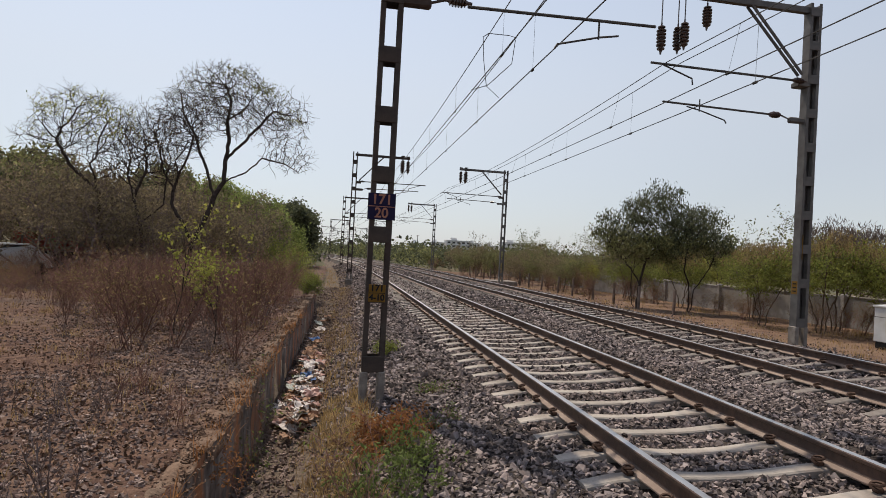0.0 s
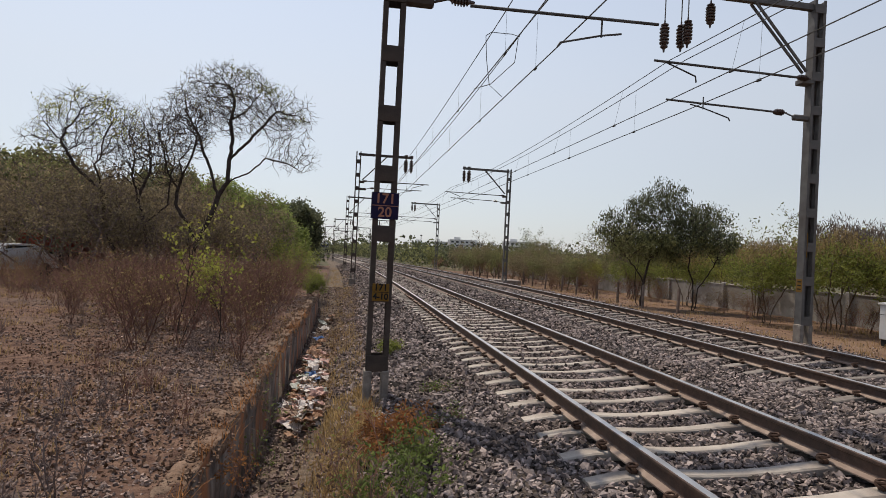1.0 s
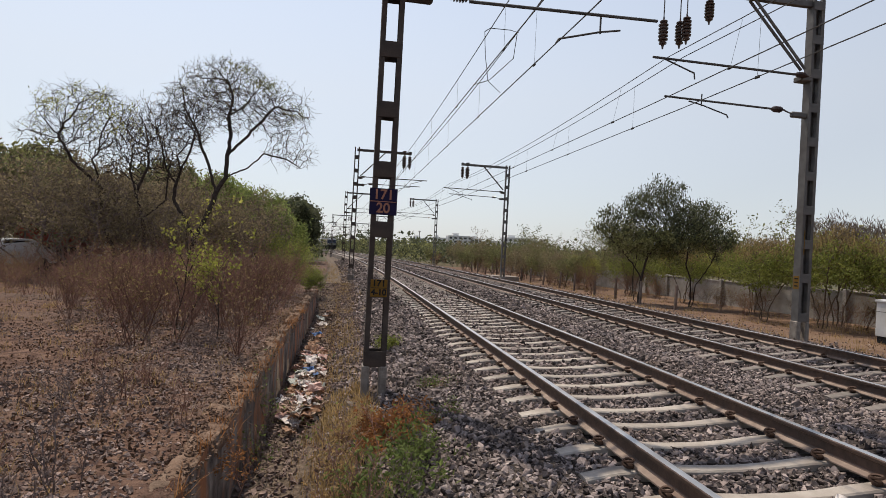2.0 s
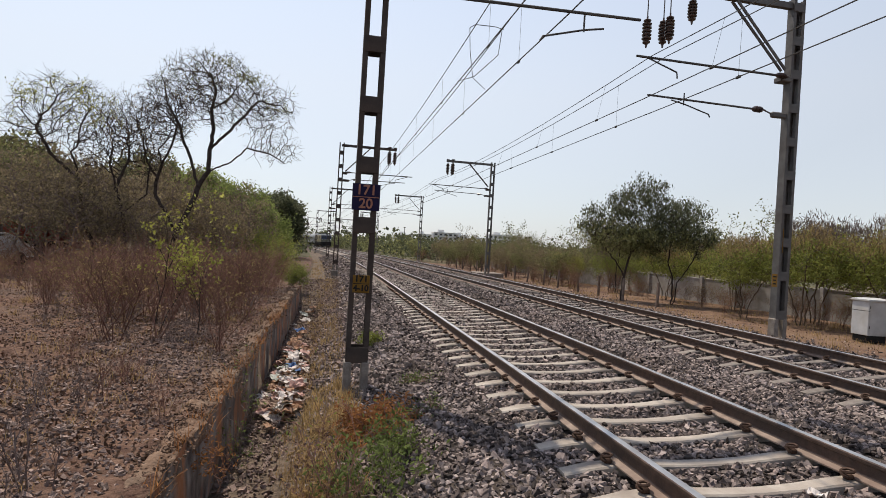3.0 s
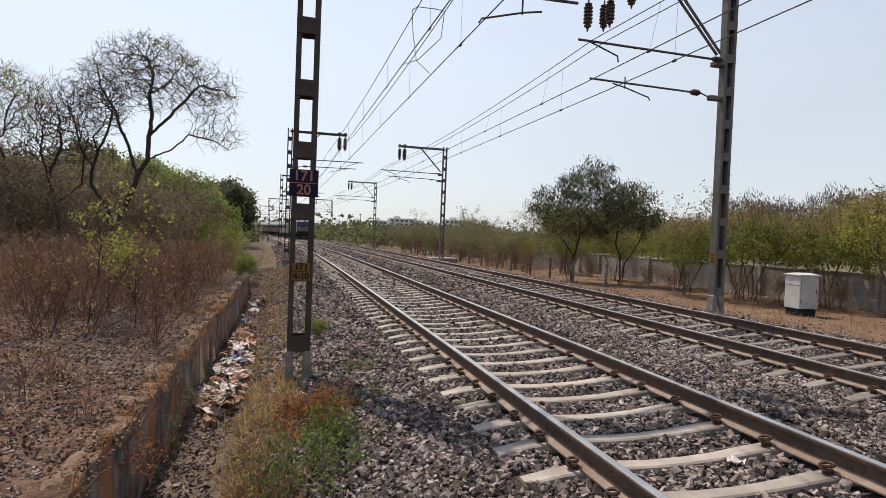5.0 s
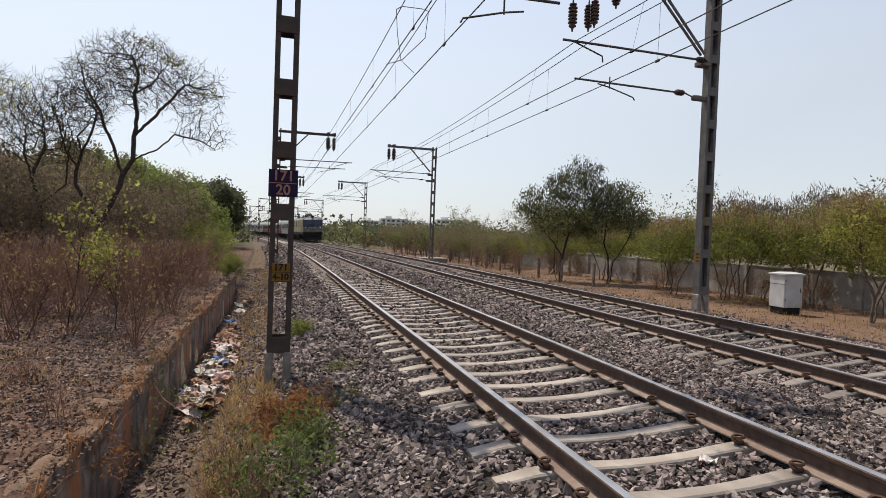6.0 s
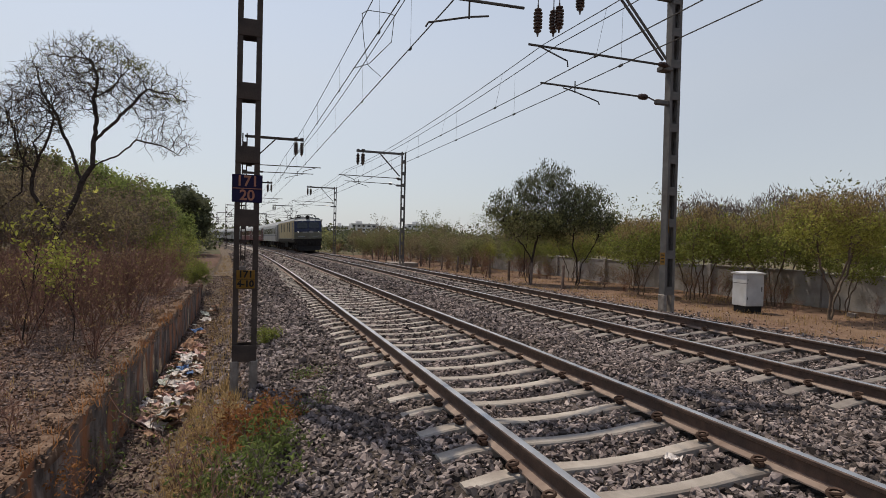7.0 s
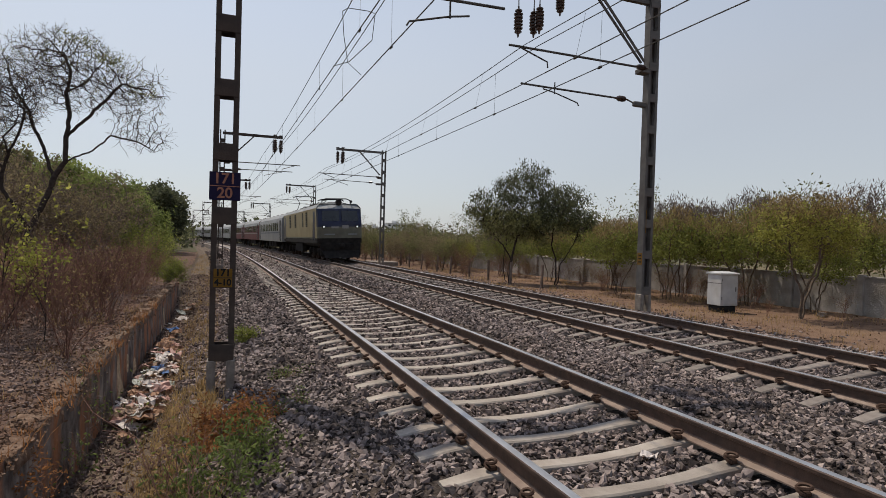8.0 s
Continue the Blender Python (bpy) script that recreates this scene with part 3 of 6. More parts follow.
def mast(pos, side, height, steel, boom=True, near=False, label="", reach=3.9, up_z=6.25, low_z=5.42, skew=0.0, heading=0.0, width=0.31, rise=0.06):
    """A mast of two channels tied by batten plates. side: +1 where its arms reach towards +x."""
    e = thing("catenary_mast", Matrix.Translation(pos) @ pose(0, 0, 0, 0, 0, heading), label, "catenary mast", "overhead line masts")
    z0 = pos[2]
    hw, dp, fl = width / 2, 0.11, 0.07
    for s in (-1, 1):
        g = Geo()
        c = [(hw, -dp), (hw, dp), (hw - fl, dp), (hw - fl, dp - 0.012), (hw - 0.012, dp - 0.012), (hw - 0.012, 0.012 - dp), (hw - fl, 0.012 - dp), (hw - fl, -dp)]
        g.add([(s * x, y, z) for z in (0.0, height) for x, y in c], [(i, (i + 1) % 8, 8 + (i + 1) % 8, 8 + i) for i in range(8)] + [(0, 1, 2, 3, 4, 5, 6, 7), (8, 9, 10, 11, 12, 13, 14, 15)])
        g.make("channel", steel, e)
    n = int((height - 0.65) / 0.83) + 1
    plate = None
    for i in range(n):
        h = 0.74 + i * 0.83 - (0.13 if i == 0 else 0)
        hh = 0.11 if i else 0.115
        for q in (-1, 1):
            y = q * (dp + 0.006)
            if plate is None:
                gp = Geo()
                gp.box(-hw + 0.004, hw - 0.004, -0.005, 0.005, -0.11, 0.11, bevel=0.003)
                plate = gp.make("batten_plate", steel, e)
                plate.matrix_basis = pose(0, y, h)
            else:
                shared("batten_plate", plate, e, pose(0, y, h))
    g = Geo()
    for s in (-1, 1):
        a, b = (hw - fl - 0.02) * s, (hw + 0.018) * s
        g.box(min(a, b), max(a, b), -dp - 0.02, dp + 0.02, -0.3, 0.52 if near else 0.42, bevel=0.02)
    g.box(-hw - 0.08, hw + 0.05, -0.2, 0.2, -0.5, 0.06 if near else 0.1, bevel=0.04)
    g.make("grout_foot", M_GROUT, e, "rough concrete grout round the mast foot")
    sx = side
    bz = height - 0.16
    if boom:
        L = 4.1 if near else 3.4
        g = Geo()
        for q in (-0.05, 0.05):
            g.box(min(0, sx * L), max(0, sx * L), q - 0.012, q + 0.012, bz - 0.07, bz + 0.07)
        g.box(min(0, sx * L), max(0, sx * L), -0.06, 0.06, bz - 0.075, bz - 0.06)
        g.make("boom", steel, e)
        for q in (-0.08, 0.08):
            g = Geo()
            g.tube([(sx * 1.75, q, bz - 0.06), (sx * 0.28, q * 0.8, bz - 1.6)], 0.035, 4)
            g.make("brace", steel, e)
        hung = ((4.0, 0.75, 0.70), (3.5, 0.72, 0.62), (2.85, 0.65, 0.10)) if near else ((3.3, 0.9, 0.05), (2.95, 0.9, 0.05))
        for k, (px, ln, hang) in enumerate(hung):
            for q in ((0,) if k != 1 else (-0.14, 0.14)):
                g = Geo()
                g.tube([(sx * px, q, bz - 0.05), (sx * px, q, bz - 0.05 - hang - 0.02)], 0.014, 5)
                ins = hanging_insulator("suspension_insulator", (sx * px, q, bz - 0.05 - hang), ln, e, r=0.115 if near else 0.13)
                g.make("hanger_rod", steel, ins)
                gg = Geo()
                gg.box(sx * px - 0.10, sx * px + 0.10, q - 0.05, q + 0.05, bz + 0.07, bz + 0.13, bevel=0.01)
                gg.make("clamp", steel, ins)
    up, low = up_z - z0, low_z - z0
    if up_z < height + z0:
        root = (sx * 0.22, 0, up)
        g = Geo()
        g.box(min(sx * 0.1, sx * 0.42), max(sx * 0.1, sx * 0.42), -0.14, 0.14, up - 0.09, up + 0.04, bevel=0.02)
        g.make("bracket", steel, e)
        hanging_insulator("bracket_insulator", (sx * 0.25, -0.16, up + 0.02), 0.42, e, (sx, 0, 0.02), 6, 0.075)
        g = Geo()
        g.tube([(sx * 0.62, -0.16, up + 0.02), (sx * (reach + 0.45), skew - 0.16, up + 0.05)], 0.028, 6)
        g.tube([(sx * (reach + 0.15), skew - 0.16, up + 0.03), (sx * (reach - 0.6), skew - 0.16, up - 0.22), (sx * (reach - 0.62), skew - 0.16, up - 0.36)], 0.02, 5)
        g.make("bracket_tube", M_TUBE, e, "dark steel cantilever tube")
    g = Geo()
    g.box(min(sx * 0.1, sx * 0.55), max(sx * 0.1, sx * 0.55), -0.06, 0.06, low - 0.14, low + 0.0, bevel=0.03)
    g.tube([(sx * 0.5, 0, low - 0.06), (sx * 0.75, 0, low + 0.02)], 0.02, 5)
    g.make("register_bracket", steel, e)
    hanging_insulator("register_insulator", (sx * 0.72, 0, low + 0.02), 0.42, e, (sx, skew * 0.1, 0), 6, 0.08)
    g = Geo()
    end = reach + 0.02
    g.tube([(sx * 1.1, skew * 0.28, low + 0.02), (sx * end, skew, low + rise)], 0.024, 6)
    g.make("register_tube", M_TUBE, e)
    g = Geo()
    g.tube([(sx * (end - 0.95), skew, low + 0.20), (sx * (end - 0.95), skew, low - 0.09)], 0.016, 5)
    g.tube([(sx * (end - 0.62), skew, low + 0.0), (sx * (end - 0.95), skew, low - 0.06), (sx * (end - 1.62 * (1 if near else 1)), skew, low - 0.24), (sx * (end - 1.66), skew, low - 0.31)], 0.017, 5)
    g.make("steady_arm", M_TUBE, e)
    return e


def km_signs(e, face_y):
    g = Geo()
    g.box(-0.19, 0.19, face_y - 0.012, face_y, 2.60, 2.965, bevel=0.004)
    s = g.make("kilometre_sign", M_BLUE, e, "dark blue plate with orange kilometre figures")
    text_part("sign_number", "171", 0.19, Matrix.Translation((0, face_y - 0.014, 2.875)) @ pose(0, 0, 0, 90), M_ORANGE, s)
    text_part("sign_number", "20", 0.19, Matrix.Translation((0, face_y - 0.014, 2.69)) @ pose(0, 0, 0, 90), M_ORANGE, s)
    g = Geo()
    g.box(-0.18, 0.18, face_y - 0.017, face_y - 0.0125, 2.778, 2.788)
    g.make("sign_line", M_ORANGE, s)
    g = Geo()
    g.box(-0.115, 0.115, face_y - 0.012, face_y, 1.47, 1.71, bevel=0.004)
    p = g.make("mast_number_plate", M_YELLOW, e, "weathered yellow plate with black figures")
    text_part("plate_number", "171", 0.125, Matrix.Translation((0, face_y - 0.014, 1.655)) @ pose(0, 0, 0, 90), M_BLACK, p)
    text_part("plate_number", "4-10", 0.115, Matrix.Translation((0, face_y - 0.014, 1.53)) @ pose(0, 0, 0, 90), M_BLACK, p)
    g = Geo()
    g.box(-0.11, 0.11, face_y - 0.017, face_y - 0.0125, 1.589, 1.597)
    g.make("plate_line", M_BLACK, p)


m1 = mast((-2.862, 8.90, -0.66), 1, 8.1, M_MAST, boom=True, near=True, label="dark rusty steel lattice mast carrying a blue kilometre sign", reach=4.2, up_z=6.35, low_z=5.10, skew=0.45, rise=0.22)
km_signs(m1, -0.118)
mr = mast((7.70, 13.36, -0.30), -1, 8.42, M_MAST_G, boom=True, near=True, label="grey galvanised steel mast with arms over the far track", reach=3.86, up_z=6.14, low_z=5.31)
g = Geo()
g.box(-0.158, -0.152, -0.09, 0.09, 1.30, 1.62)
p = g.make("mast_number_plate", M_YELLOW, mr, "orange-yellow mast plate with unreadable figures")
for i in range(3):
    g = Geo()
    g.box(-0.162, -0.159, -0.06, 0.05, 1.36 + i * 0.09, 1.39 + i * 0.09)
    g.make("plate_line", M_BLACK, p)
g = Geo()
g.box(-0.10, -0.086, -0.128, -0.118, 2.15, 2.75)
g.make("mast_number_plate", M_YELLOW, mr)
LEFT_M = [(37.4, -0.44), (65.0, -0.75), (112.0, -1.0), (150.0, -1.1), (190.0, -1.2)]
RIGHT_M = [(41.1, -0.36, 7.95), (72.0, -0.45, 8.5), (112.0, -0.8, 8.5), (150.0, -1.0, 8.5), (190.0, -1.1, 8.5)]
for y, z in LEFT_M:
    p = along(-2.87, y)
    mast((p.x, p.y, z), 1, 8.0, M_MAST, label="weathered steel mast standing by the near track", reach=4.0, up_z=z + 6.15, low_z=z + 5.75)
for y, z, u in RIGHT_M:
    p = along(u, y)
    mast((p.x, p.y, z), -1, 8.1, M_MAST_G, label="steel mast with bracket arms by the far track", reach=u - 3.79, up_z=z + 6.15, low_z=z + 5.75)
g = Geo()
g.box(-0.9, 1.1, -0.9, 1.2, -0.35, -0.04, bevel=0.03)
pl = g.make("concrete_platform", M_GROUT)
pl.matrix_basis = pose(8.1, 42.6, -0.18)
tagged(pl, "low grey concrete slab round a mast foot", "platform")


# ---- overhead wires ----
def wire_run(track, x_near, z_contact, z_cat, spans, stagger, name_label, sag, x_cat=0.0):
    e = thing("overhead_line", Matrix(), name_label, "overhead wire", "overhead lines")
    cont, cat, drops = [], [], []
    for i in range(len(spans) - 1):
        ya, yb = spans[i], spans[i + 1]
        xa = float(cx(ya)) + x_near + stagger * (1 if i % 2 else -1)
        xb = float(cx(yb)) + x_near + stagger * (-1 if i % 2 else 1)
        n = 12
        for k in range(n + (1 if i == len(spans) - 2 else 0)):
            t = k / n
            x, y = xa + (xb - xa) * t, ya + (yb - ya) * t
            zc = z_contact + float(drop(y))
            zk = z_cat + float(drop(y)) - sag * 4 * t * (1 - t)
            cont.append((x, y, zc))
            cat.append((x + x_cat, y, zk))
            if k % 2 == 1 and y < 130:
                drops.append(((x + x_cat, y, zk), (x + 0.02, y + 0.05, zc)))
    g = Geo()
    g.tube(cont, 0.011, 4)
    g.make("contact_wire", M_WIRE, e)
    g = Geo()
    g.tube(cat, 0.010, 4)
    g.make("catenary_wire", M_WIRE, e)
    for a, b in drops:
        g = Geo()
        g.tube([a, b], 0.0035, 3)
        d = g.make("dropper", M_WIRE, e)
        if b[1] < 40:
            c = Geo()
            c.box(b[0] - 0.012, b[0] + 0.012, b[1] - 0.06, b[1] + 0.06, b[2] - 0.02, b[2] + 0.03)
            c.make("wire_clamp", M_WIRE, d)
    return e


S1 = [-24, 9.3, 37.4, 65, 112, 150, 190]
S2 = [-18, 13.36, 41.1, 72, 112, 150, 190]
wire_run(0, 0.02, 5.22, 6.45, S1, 0.08, "contact and catenary wire over the near track", 0.35)
wire_run(0, -0.58, 5.45, 6.37, S1, 0.05, "second wire pair of an overlap over the near track", 0.25)
wire_run(1, 4.18, 5.14, 6.36, S2, 0.08, "contact and catenary wire over the far track", 0.30)
wire_run(1, 3.62, 5.26, 6.32, S2, 0.05, "second wire pair over the far track", 0.30, 0.2)
jl = thing("jumper_cable", Matrix(), "slack looped jumper cable joining the overhead wires", "cable")
for pts in ([(-0.55, 13.4, 6.4), (-0.45, 13.3, 6.45), (-0.1, 12.9, 6.3), (0.0, 12.6, 6.15)], [(-0.55, 13.4, 6.4), (-0.5, 13.45, 5.9), (-0.35, 13.7, 5.4), (0.0, 13.9, 5.22)], [(0.0, 12.7, 6.15), (0.0, 12.9, 5.7), (-0.3, 13.8, 5.45), (-0.58, 14.3, 5.45)]):
    g = Geo()
    g.tube(pts, 0.009, 4)
    g.make("cable_loop", M_WIRE, jl)


# ---- plants: how they grow ----
def grow(G, rng, p, d, L, r, lev, P, tips):
    n = P["segs"][lev]
    pts, rs = [p.copy()], [r]
    end = r * P.get("taper", 0.55)
    for i in range(n):
        d = (d + Vector((rng.uniform(-1, 1), rng.uniform(-1, 1), rng.uniform(-1, 1))) * P["wob"] + Vector((0, 0, P["up"][lev]))).normalized()
        p = p + d * (L / n)
        pts.append(p.copy())
        rs.append(r + (end - r) * (i + 1) / n)
    G.tube(pts, rs, P["sides"][lev], caps=False)
    if lev + 1 >= len(P["segs"]):
        tips.append((pts[-1], d))
        tips.append((pts[len(pts) // 2], d))
        return
    k = P["kids"][lev]
    for j in range(k):
        t = P["from"][lev] + (1 - P["from"][lev]) * (j + rng.random()) / k
        s = min(int(t * n), n - 1)
        q = pts[s].lerp(pts[s + 1], t * n - s)
        ax = Vector((rng.uniform(-1, 1), rng.uniform(-1, 1), rng.uniform(-0.6, 0.6))).normalized()
        e = d.copy() if s == n - 1 else (pts[s + 1] - pts[s]).normalized()
        side = (ax - e * ax.dot(e)).normalized()
        a = radians(P["ang"][lev] * rng.uniform(0.6, 1.3))
        grow(G, rng, q, (e * math.cos(a) + side * math.sin(a)).normalized(), L * P["ratio"][lev] * rng.uniform(0.65, 1.15), max(rs[s] * P["thin"], P["rmin"]), lev + 1, P, tips)


def leaf_mesh(name, tips, per, spread, size, mat, parent, seed, label="", droop=0.2, aspect=0.45):
    rng = np.random.default_rng(seed)
    c = np.array([t[0][:] for t in tips])
    c = np.repeat(c, per, axis=0)
    n = len(c)
    c = c + rng.normal(0, spread, (n, 3))
    a = rng.normal(0, 1, (n, 3))
    a[:, 2] -= droop
    a /= np.linalg.norm(a, axis=1, keepdims=True)
    b = np.cross(a, rng.normal(0, 1, (n, 3)))
    b /= np.linalg.norm(b, axis=1, keepdims=True)
    s = size * rng.uniform(0.6, 1.4, (n, 1))
    nrm = np.cross(a, b) * s * 0.12
    V = np.stack([c - a * s * 0.5, c + b * s * aspect * 0.5 + nrm, c + a * s * 0.5, c - b * s * aspect * 0.5 + nrm], 1)
    me = bpy.data.meshes.new(name)
    me.vertices.add(n * 4)
    me.vertices.foreach_set("co", V.reshape(-1).astype(np.float32))
    me.loops.add(n * 4)
    me.loops.foreach_set("vertex_index", np.arange(n * 4, dtype=np.int32))
    me.polygons.add(n)
    me.polygons.foreach_set("loop_start", np.arange(0, n * 4, 4, dtype=np.int32))
    me.polygons.foreach_set("loop_total", np.full(n, 4, dtype=np.int32))
    me.materials.append(mat)
    me.polygons.foreach_set("use_smooth", np.zeros(n, dtype=bool))
    me.update(calc_edges=True)
    o = new(name, me)
    o.parent = parent
    if label:
        o["label"] = label
    return o


LEAFY = dict(segs=(4, 3, 2, 1), kids=(5, 5, 4), ang=(42, 48, 50), ratio=(0.85, 0.6, 0.5), up=(0.02, 0.03, 0.03, 0.0), sides=(6, 4, 3, 3), wob=0.2, thin=0.5, rmin=0.010,
             **{"from": (0.35, 0.25, 0.2)})
SHRUB = dict(segs=(4, 2, 1), kids=(6, 4), ang=(38, 40), ratio=(0.5, 0.5), up=(0.06, 0.06, 0.04), sides=(3, 3, 3), wob=0.17, thin=0.6, rmin=0.0035, **{"from": (0.3, 0.25)})


def tree(name, label, base, trunks, P, bark, leaf=None, per=4, spread=0.2, size=0.12, seed=1, group="", droop=0.2, aspect=0.45, keep=None, leaf_label=""):
    """trunks: (offset, direction, length, radius) for each stem."""
    e = thing(name, Matrix.Translation(base), label, "shrub" if "shrub" in name else "tree" if "tree" in name else "plant", group)
    rng = random.Random(seed)
    G, tips = Geo(), []
    single = "shrub" in name or "plant" in name or leaf is None
    for off, d, L, r in trunks:
        grow(G, rng, Vector(off), Vector(d).normalized(), L, r, 0, P, tips)
        if single:
            G.make("trunk" if "tree" in name else "stem", bark, e, smooth=True)
            G = Geo()
    if not single:
        G.make("trunk", bark, e, smooth=True)
    if leaf:
        use = [t for t in tips if keep is None or keep(t[0])]
        if use:
            leaf_mesh("crown" if "tree" in name else "foliage", use, per, spread, size, leaf, e, seed, leaf_label, droop, aspect)
    return e


def stand(u, y, dz=0.0):
    p = along(u, y, float(ground_z(u, y)) + dz)
    return p


# ---- trees that grow into the room of their crown ----
def room(seed, lobes, n):
    """n random points inside a crown of ellipsoids: (centre, radii)."""
    rng = np.random.default_rng(seed)
    vol = np.array([r[0] * r[1] * r[2] for _, r in lobes])
    pick = rng.choice(len(lobes), n, p=vol / vol.sum())
    d = rng.normal(0, 1, (n, 3))
    d /= np.linalg.norm(d, axis=1, keepdims=True)
    d *= rng.uniform(0, 1, (n, 1)) ** 0.42
    return np.array([lobes[k][0] for k in pick]) + d * np.array([lobes[k][1] for k in pick])


def fill_crown(G, seed, stems, points, step=0.25, tip=0.007, kill=0.3, jitter=0.35, rounds=90, power=2.7, spray=0, reach=0.4):
    """Twigs reach from the stems towards the points; limbs thicken with the twigs that they carry. Returns the tips."""
    rng = np.random.default_rng(seed)
    pos, par = [], []
    for pts in stems:
        pts = [np.array(p, float) for p in pts]
        if pos:
            d = np.linalg.norm(np.array(pos) - pts[0], axis=1)
            last = int(d.argmin()) if d.min() < 0.5 else -1
        else:
            last = -1
        if last < 0:
            pos.append(pts[0])
            par.append(-1)
            last = len(pos) - 1
        for a, b in zip(pts, pts[1:]):
            k = max(1, int(np.linalg.norm(b - a) / step))
            for i in range(k):
                pos.append(a + (b - a) * (i + 1) / k + rng.normal(0, 0.10 * step, 3))
                par.append(last)
                last = len(pos) - 1
    A = np.array(points)
    N = np.array(pos)
    D = np.linalg.norm(A[:, None] - N[None], axis=2)
    near, dist = D.argmin(1), D.min(1)
    for _ in range(rounds):
        if len(A) == 0:
            break
        ids, inv = np.unique(near, return_inverse=True)
        way = A - N[near]
        way /= np.linalg.norm(way, axis=1, keepdims=True) + 1e-6
        s = np.zeros((len(ids), 3))
        np.add.at(s, inv, way)
        s /= np.linalg.norm(s, axis=1, keepdims=True) + 1e-6
        s += rng.normal(0, jitter, s.shape)
        s /= np.linalg.norm(s, axis=1, keepdims=True) + 1e-6
        fresh = N[ids] + s * step
        o = len(N)
        N = np.concatenate([N, fresh])
        par += ids.tolist()
        D = np.linalg.norm(A[:, None] - fresh[None], axis=2)
        k = D.argmin(1)
        better = D[np.arange(len(A)), k] < dist
        near, dist = np.where(better, o + k, near), np.where(better, D[np.arange(len(A)), k], dist)
        keep = dist > kill
        A, near, dist = A[keep], near[keep], dist[keep]
    n = len(N)
    kids = [[] for _ in range(n)]
    area = np.zeros(n)
    for i in range(n - 1, -1, -1):
        area[i] = max(area[i], tip ** power)
        if par[i] >= 0:
            kids[par[i]].append(i)
            area[par[i]] += area[i]
    rad = area ** (1 / power)
    tips = []
    todo = [i for i in range(n) if par[i] < 0]
    while todo:
        i = todo.pop()
        line, rs = ([par[i]], [min(rad[i] * 1.1, rad[par[i]])]) if par[i] >= 0 else ([], [])
        while True:
            line.append(i)
            rs.append(rad[i])
            if not kids[i]:
                break
            order = sorted(kids[i], key=lambda c: -rad[c])
            todo += order[1:]
            i = order[0]
        if len(line) > 1:
            G.tube([Vector(N[q]) for q in line], [float(r) for r in rs], 7 if rs[0] > 0.06 else 4 if rs[0] > 0.02 else 3, caps=False)
        d = Vector(N[line[-1]] - N[line[-2]]) if len(line) > 1 else Vector((0, 0, 1))
        tips.append((Vector(N[line[-1]]), d.normalized()))
        end = Vector(N[line[-1]])
        for _ in range(spray):
            way = (d.normalized() + Vector(rng.normal(0, 0.55, 3)) + Vector((0, 0, 0.15))).normalized()
            mid = end + way * reach * rng.uniform(0.3, 0.6)
            G.tube([end - d * rng.uniform(0, 1), mid, mid + (way + Vector(rng.normal(0, 0.35, 3))).normalized() * reach * rng.uniform(0.2, 0.6)], [tip * 0.7, tip * 0.6, tip * 0.45], 3, caps=False)
        if len(line) > 3:
            tips.append((Vector(N[line[-2]]), d.normalized()))
    return tips


def crowned(name, label, base, stems, lobes, n, seed, group, bark, leaves=(), step=0.25, tip=0.007, kill=0.3, jitter=0.35, spray=0, reach=0.4):
    """A tree as a trunk and crowns of leaves: (material, share of tips, lowest z, highest z, leaves in all, spread, size, droop, aspect, label)."""
    e = thing(name, Matrix.Translation(base), label, "shrub" if "shrub" in name else "tree", group)
    G = Geo()
    tips = fill_crown(G, seed, stems, room(seed, lobes, n), step, tip, kill, jitter, spray=spray, reach=reach)
    G.make("trunk", bark, e, smooth=True)
    rng = random.Random(seed)
    for mat, share, z0, z1, total, spread, size, droop, aspect, words in leaves:
        use = [t for t in tips if z0 < t[0].z + rng.uniform(-0.35, 0.35) < z1 and rng.random() < share]
        if use:
            leaf_mesh("crown", use, max(1, round(total / len(use))), spread, size, mat, e, rng.randrange(999), words, droop, aspect)
    return e


# ---- bare trees on the bank ----
BARE_GROUP = "bare trees on the bank"


def from_fork(*pts):
    return [(x, y, z + 5.15) for x, y, z in pts]


